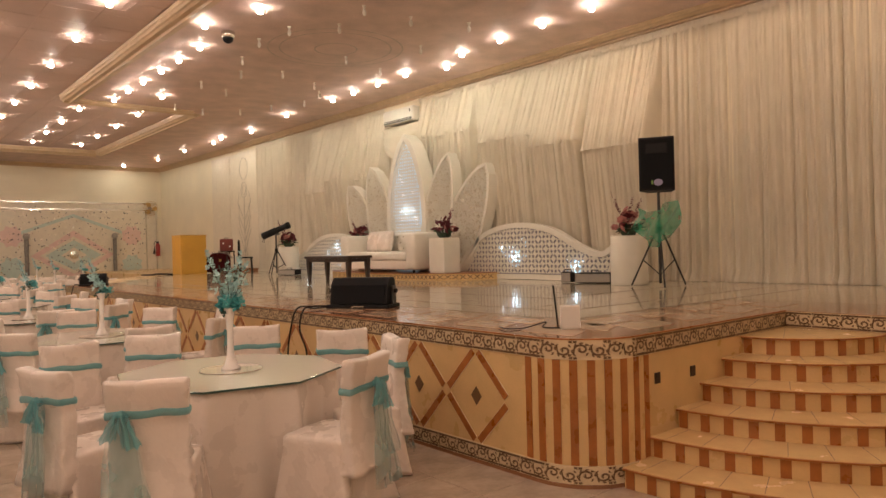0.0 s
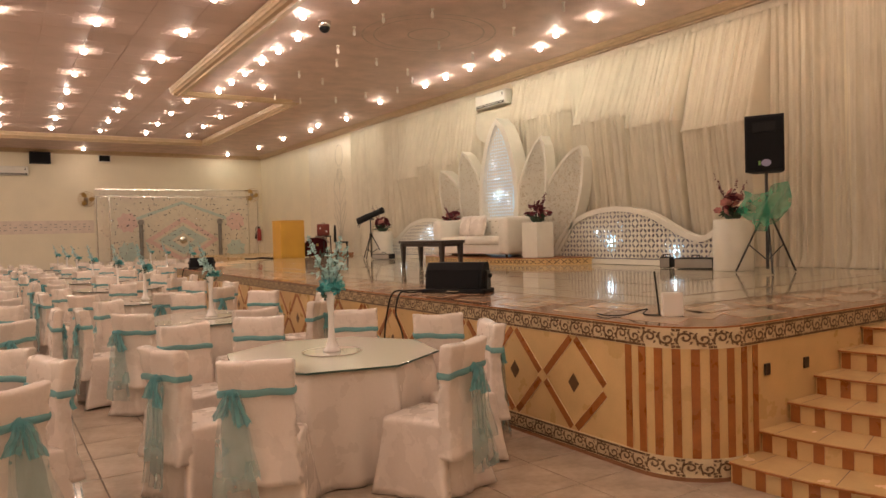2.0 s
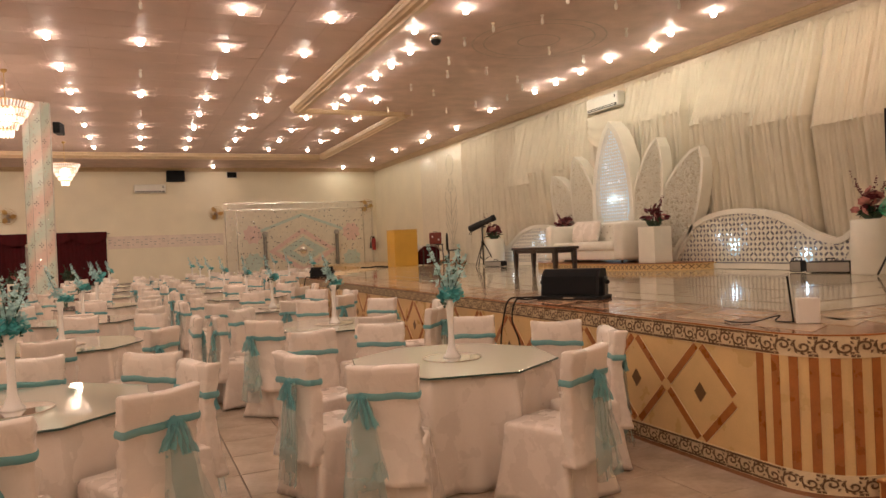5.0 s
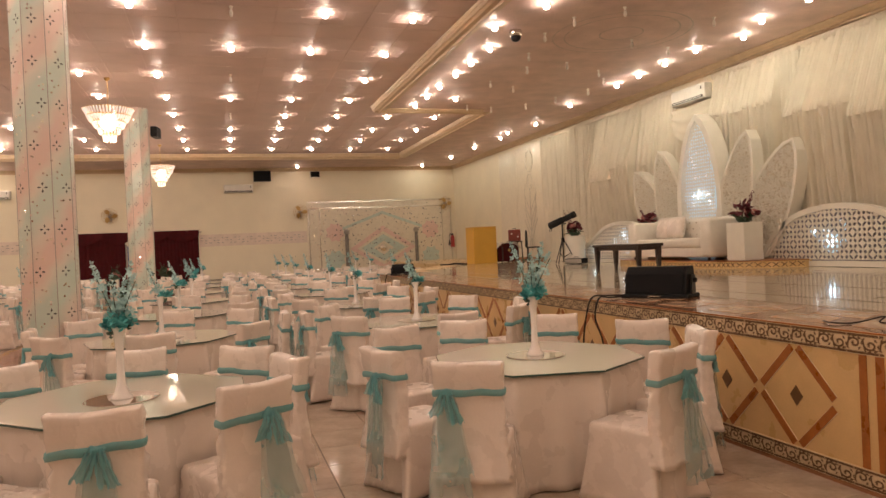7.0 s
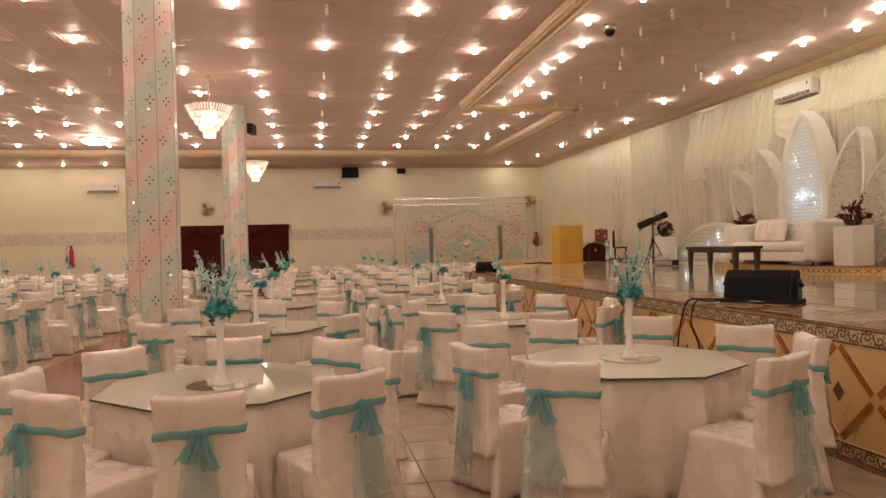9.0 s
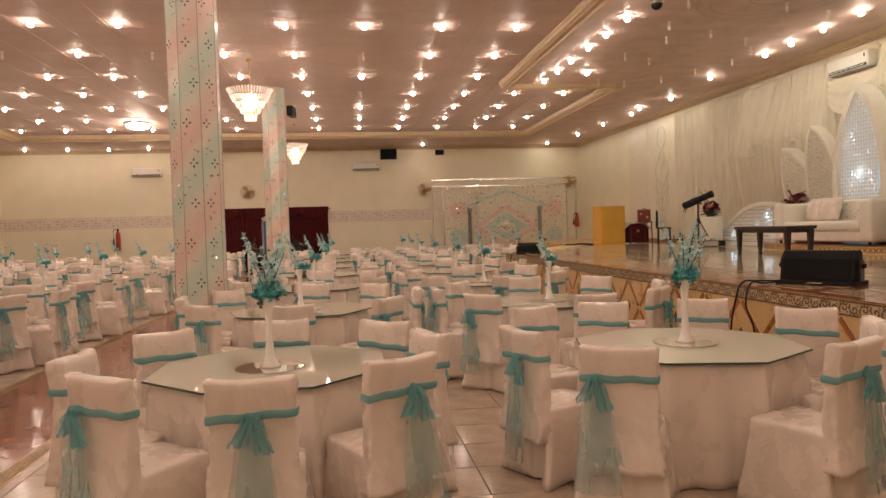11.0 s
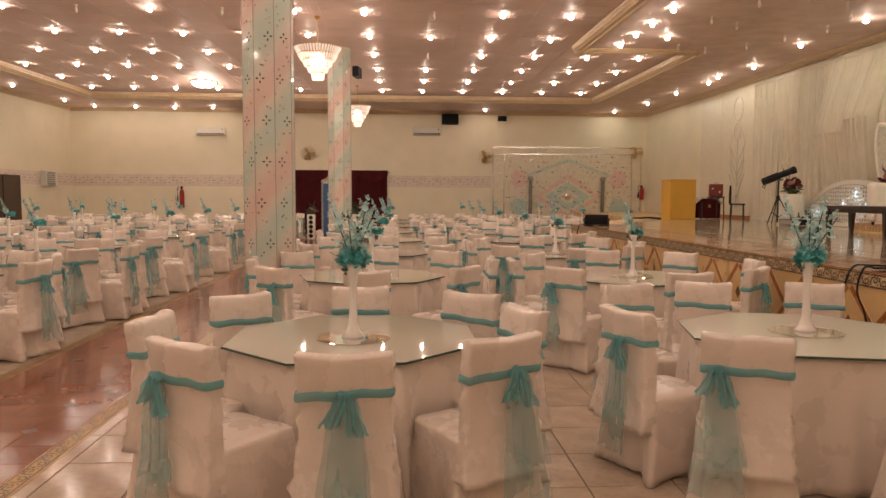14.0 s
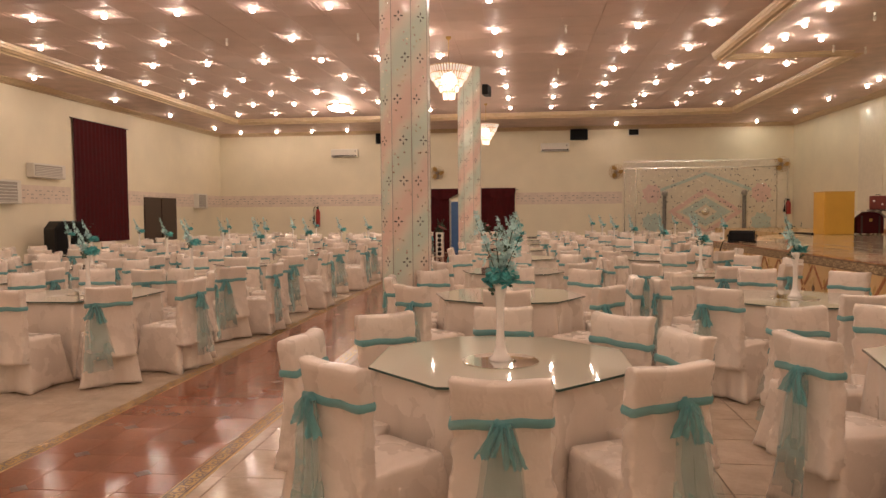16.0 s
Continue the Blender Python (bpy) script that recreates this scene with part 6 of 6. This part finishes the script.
for k in range(260):
    u, row = rnd.random(), k % 13
    x, z = 4.0 + 5.3 * u, 0.75 + 0.21 * row + rnd.uniform(-0.04, 0.04)
    r = rnd.uniform(0.018, 0.032)
    bits.faces.new([bits.verts.new((x + a * r, DY - 0.0235, z + b * r)) for a, b in ((-1, 0), (0, -1), (1, 0), (0, 1))])
tagged(part("dark_piece", bits, DARKMIRRORGLASS, dp, "small dark glass pieces"), kind="stuff")
for x in (5.02, 8.08):
    pl = thing("pilaster", "slim dark carved pilaster on the mosaic panel", "pilaster", "pilasters", pose(x, DY - 0.10, 0))
    part("shaft", rod(B(), (0, 0, 0.12), (0, 0, 2.25), 0.075, n=12), mat("pilaster_stone", (0.22, 0.2, 0.17), 0.35, vary=0.4, scale=12), pl)
    part("capital", smooth(lathe(B(), [(0.075, 2.25), (0.12, 2.32), (0.11, 2.4), (0.06, 2.46)], 12)), GREY, pl)
    part("base", smooth(lathe(B(), [(0.13, 0.0), (0.13, 0.08), (0.08, 0.13)], 12)), GREY, pl)
BANDM = mat("wall_band", (0.72, 0.60, 0.50), 0.35, vary=0.12, scale=5)


def wall_band(name, x0, y0, x1, y1, label="pale tile band with small dark motifs along the wall"):
    """A band of ornament tiles between two points of a wall."""
    l = math.hypot(x1 - x0, y1 - y0)
    along_x = abs(x1 - x0) > abs(y1 - y0)
    b = B()
    if along_x:
        box(b, x0, FAR - 0.012, 1.98, x1, FAR, 2.46)
    else:
        box(b, WEST, y0, 1.98, WEST + 0.012, y1, 2.46)
    s = setting(name, b, BANDM, label, "border")
    bs = []
    for k in range(int(l / 0.16)):
        u = 0.08 + k * 0.16
        for z in (2.12, 2.22, 2.32):
            if (k + round(z * 10)) % 3:
                w = 0.03 if k % 2 else 0.05
                bs.append((x0 + u - w, FAR - 0.016, z - 0.012, x0 + u + w, FAR - 0.0125, z + 0.012) if along_x else (WEST + 0.0125, y0 + u - w, z - 0.012, WEST + 0.016, y0 + u + w, z + 0.012))
    many("motif", bs, GREY, s, label="small grey tile motifs")


wall_band("band_north", WEST + 0.02, FAR, -4.45, FAR)
wall_band("band_north_2", -0.88, FAR, 3.38, FAR)
wall_band("band_west", WEST, 2.0, WEST, 19.7)
wall_band("band_west_2", WEST, 22.6, WEST, FAR - 0.03)


def hanging(name, m, w, h, label, material, folds=9):
    grid = []
    for j in range(10):
        z = h * (1 - j / 9)
        grid.append([(-w / 2 + w * k / 60, -0.06 - 0.013 * math.sin(k / 60 * folds * 6.28 + 0.3 * math.sin(j)), z) for k in range(61)])
    c = thing(name, label, "curtain", "maroon curtains", m)
    part("fabric", smooth(sheet(B(), grid)), material, c)
    part("rail", rod(B(), (-w / 2 - 0.12, -0.05, h + 0.01), (w / 2 + 0.12, -0.05, h + 0.01), 0.014), DARKWOOD, c, "dark curtain rail")
    return c


hanging("door_curtain", pose(-4.62, FAR, 0.02), 2.0, 2.55, "maroon velvet curtain drawn beside the far doorway", MAROON, 15)
hanging("door_curtain", pose(-1.95, FAR, 0.02), 2.05, 2.55, "wide maroon velvet curtain beside the far doorway", MAROON, 16)
pel = thing("curtain_pelmet", "swagged maroon velvet pelmet over far doorway", "curtain", "maroon curtains", pose(-3.28, FAR - 0.12, 0))
grid = [[(-2.38 + 4.76 * k / 60, -0.04 * math.sin(k * 0.9) - 0.02 * j, 2.66 - j * (0.06 + 0.055 * abs(math.sin(k / 60 * 4 * math.pi)))) for k in range(61)] for j in range(5)]
part("fabric", smooth(sheet(B(), grid)), MAROON, pel)
tagged(part("door_1", box(B(), -3.55, FAR - 0.05, 0, -3.0, FAR, 2.12), BLUE), "blue door leaf in the far doorway", "door", kind="structure")
part("door_handle", rod(B(), (-3.1, FAR - 0.09, 1.0), (-3.1, FAR - 0.06, 1.0), 0.02), CHROME, bpy.data.objects["door_1"])
part("frame", box(B(), -3.62, FAR - 0.07, 0, -3.56, FAR, 2.18), GREY, bpy.data.objects["door_1"])
for x in (-3.72, -2.05):
    st = thing("flower_pedestal", "white cut-work pedestal with dark flowers on top", "pedestal", "pedestals", pose(x, 27.2, 0))
    part("column", box(B(), -0.14, -0.14, 0, 0.14, 0.14, 0.92), WHITE, st)
    for k in range(5):
        part("cut_work", lathe(B(), [(0.08, 0), (0.08, 0.004)], 8, m=Matrix.Translation((0, -0.141, 0.12 + 0.17 * k)) @ Matrix.Rotation(math.pi / 2, 4, "X")), BLACK, st)
    flower_bunch(pose(x, 27.2, 0.921), int(x * 10), LEAF, 0.4, "dark silk flower arrangement on a white pedestal")


def wall_fan(m):
    f = thing("wall_fan", "brown wall fan on bracket", "fan", "wall fans", m)
    part("bracket", box(B(), -0.05, -0.12, -0.22, 0.05, 0, -0.05), GREY, f)
    part("motor", smooth(lathe(B(), [(0.07, 0), (0.08, 0.05), (0.06, 0.12)], 14, m=Matrix.Translation((0, -0.1, 0)) @ Matrix.Rotation(math.pi / 2, 4, "X"))), GREY, f)
    for k in range(3):
        a = 2.09 * k
        d, e = Vector((math.cos(a), 0, math.sin(a))), Vector((-math.sin(a), 0.25, math.cos(a)))
        b = B()
        b.faces.new([b.verts.new(Vector((0, -0.25, 0)) + w) for w in (d * 0.05 - e * 0.03, d * 0.15 - e * 0.09, d * 0.26 - e * 0.05, d * 0.27 + e * 0.06, d * 0.14 + e * 0.08)])
        part("blade", b, BRASS, f)
    g = B()
    for r in (0.10, 0.2, 0.29):
        tube(g, [(r * math.cos(a * 0.3927), -0.30 + 0.1 * r, r * math.sin(a * 0.3927)) for a in range(17)], 0.005, 4)
    for k in range(16):
        rod(g, (0.03 * math.cos(k * 0.3927), -0.3, 0.03 * math.sin(k * 0.3927)), (0.29 * math.cos(k * 0.3927), -0.27, 0.29 * math.sin(k * 0.3927)), 0.003, n=4)
    part("guard", g, BRASS, f, "wire guard")
    return f


for x, z in ((-4.1, 3.3), (3.12, 3.25), (10.0 - 0.55, 3.45)):
    wall_fan(pose(x, FAR, z))


def wall_speaker(m, material, label):
    s = thing("wall_speaker", label, "loudspeaker", "wall speakers", m)
    part("cabinet", smooth(box(B(), -0.34, -0.3, 0, 0.34, -0.05, 0.42, 0.015), False), material, s)
    part("grille", box(B(), -0.3, -0.306, 0.03, 0.3, -0.3, 0.39), GRILLE, s)
    part("bracket", box(B(), -0.04, -0.06, 0.12, 0.04, 0, 0.3), GREY, s)
    return s


wall_speaker(pose(1.65, FAR, 4.55), BLACK, "black loudspeaker bracketed high on the wall")
wall_speaker(pose(-6.3, FAR, 4.55), BLACK, "black loudspeaker bracketed high on the wall")
wall_speaker(pose(3.8, FAR, 4.68) @ Matrix.Scale(0.62, 4), ACWHITE, "small white loudspeaker high on the wall")
wall_speaker(pose(-1.6, 18.55, 4.55, 0, 0, 80) @ Matrix.Scale(0.6, 4), BLACK, "small black loudspeaker on the column")


def extinguisher(m, h, label):
    e = thing("fire_extinguisher", label, "fire extinguisher", "fire extinguishers", m)
    part("cylinder", smooth(lathe(B(), [(0.085, 0), (0.09, 0.02), (0.09, h * 0.72), (0.06, h * 0.84), (0.03, h * 0.88)], 16)), RED, e)
    part("valve", box(B(), -0.03, -0.05, h * 0.88, 0.03, 0.03, h), BLACK, e)
    part("hose", tube(B(), [(0, -0.04, h * 0.93), (-0.12, -0.05, h), (-0.17, -0.05, h * 0.85), (-0.15, -0.05, h * 0.55)], 0.014), BLACK, e)
    part("horn", rod(B(), (-0.15, -0.05, h * 0.56), (-0.17, -0.05, h * 0.15), 0.02, 0.05, 10), BLACK, e)
    return e


extinguisher(pose(-9.2, FAR - 0.1, 1.12), 0.85, "red fire extinguisher hung on the far wall")
extinguisher(pose(9.75, FAR - 0.1, 1.5), 0.6, "red fire extinguisher hung by the stage")

# ---- side wall ----
hanging("window_curtain", pose(WEST, 21.2, 0.85, 0, 0, 90), 2.75, 3.6, "long maroon velvet window curtain on the side wall", MAROON, 14)
tagged(part("door_2", smooth(box(B(), WEST, 23.6, 0, WEST + 0.06, 25.8, 2.28, 0.005), False), DOORBROWN), "dark brown double door in the side wall", "door", kind="structure")
for y in (24.65, 24.75):
    part("door_handle", rod(B(), (WEST + 0.07, y, 1.0), (WEST + 0.07, y, 1.15), 0.012), CHROME, bpy.data.objects["door_2"])
part("meeting_stile", box(B(), WEST + 0.061, 24.685, 0.02, WEST + 0.072, 24.715, 2.26), BLACK, bpy.data.objects["door_2"])


def window_ac(y, z, w, h):
    a = thing("window_air_conditioner", "cream boxed window air conditioner in wall", "air conditioner", "air conditioners", pose(WEST, y, z, 0, 0, 90))
    part("case", smooth(box(B(), -w / 2, -0.22, 0, w / 2, 0, h, 0.02), False), ACWHITE, a)
    part("panel", box(B(), -w / 2 + 0.04, -0.226, 0.04, w / 2 - 0.16, -0.22, h - 0.05), GREY, a, "grey grille panel")
    for k in range(6):
        part("slat", box(B(), -w / 2 + 0.05, -0.236, 0.06 + k * (h - 0.12) / 6, w / 2 - 0.17, -0.226, 0.075 + k * (h - 0.12) / 6), ACWHITE, a)
    return a


window_ac(18.55, 2.66, 1.3, 0.38)
window_ac(17.0, 1.95, 0.85, 0.6)
window_ac(27.7, 1.92, 0.8, 0.58)
wsp = thing("loudspeaker", "large black loudspeaker standing by the side wall", "loudspeaker", at=pose(-12.7, 18.3, 0, 0, 0, 60))
part("stand", box(B(), -0.25, -0.25, 0, 0.25, 0.25, 0.68), BLACK, wsp)
part("cabinet", slab(B(), [(-0.45, 0.68), (0.45, 0.68), (0.45, 1.2), (0.25, 1.5), (-0.3, 1.5), (-0.45, 1.3)], "y", -0.3, 0.3), BLACK, wsp)
part("grille", slab(B(), [(-0.4, 0.73), (0.4, 0.73), (0.4, 1.17), (0.22, 1.44), (-0.27, 1.44), (-0.4, 1.27)], "y", -0.31, -0.3), GRILLE, wsp)

# ---- floor tiles ----
TS = 0.5
me = bpy.data.meshes.new("floor_tile")
c = 0.0055
me.from_pydata([(0.0035, 0.0035, -0.004), (TS - 0.0035, 0.0035, -0.004), (TS - 0.0035, TS - 0.0035, -0.004), (0.0035, TS - 0.0035, -0.004), (c, c, 0), (TS - c, c, 0), (TS - c, TS - c, 0), (c, TS - c, 0)], [], [(4, 5, 6, 7), (0, 1, 5, 4), (1, 2, 6, 5), (2, 3, 7, 6), (3, 0, 4, 7)])
me.materials.append(TILE)
far_tiles = []
X0, Y0 = 0.56 - 6 * TS, 5.3 - 40 * TS
for j in range(72):
    y = Y0 + j * TS
    if y < SOUTH or y + TS > FAR:
        continue
    for i in range(-24, 26):
        x = X0 + i * TS
        if x < WEST or (x < AX1 and x + TS > AX0) or x > 10:
            continue
        if 2.0 < y < 10.0 and AX1 <= x < 3.6:
            t = new("tile", me)
            t.parent = floor
            t.location = (x, y, 0)
        else:
            far_tiles.append((x + 0.002, y + 0.002, -0.004, x + TS - 0.002, y + TS - 0.002, 0))
# cut tiles beside the aisle
for j in range(72):
    y = Y0 + j * TS
    if SOUTH < y < FAR - TS:
        xa = X0 + math.ceil((AX1 - X0) / TS) * TS
        far_tiles.append((AX1 + 0.001, y + 0.002, -0.004, xa - 0.002, y + TS - 0.002, 0))
        xb = X0 + math.floor((AX0 - X0) / TS) * TS
        far_tiles.append((xb + 0.002, y + 0.002, -0.004, AX0 - 0.001, y + TS - 0.002, 0))
many("tile", far_tiles, TILE, floor, label="glossy beige floor tiles")
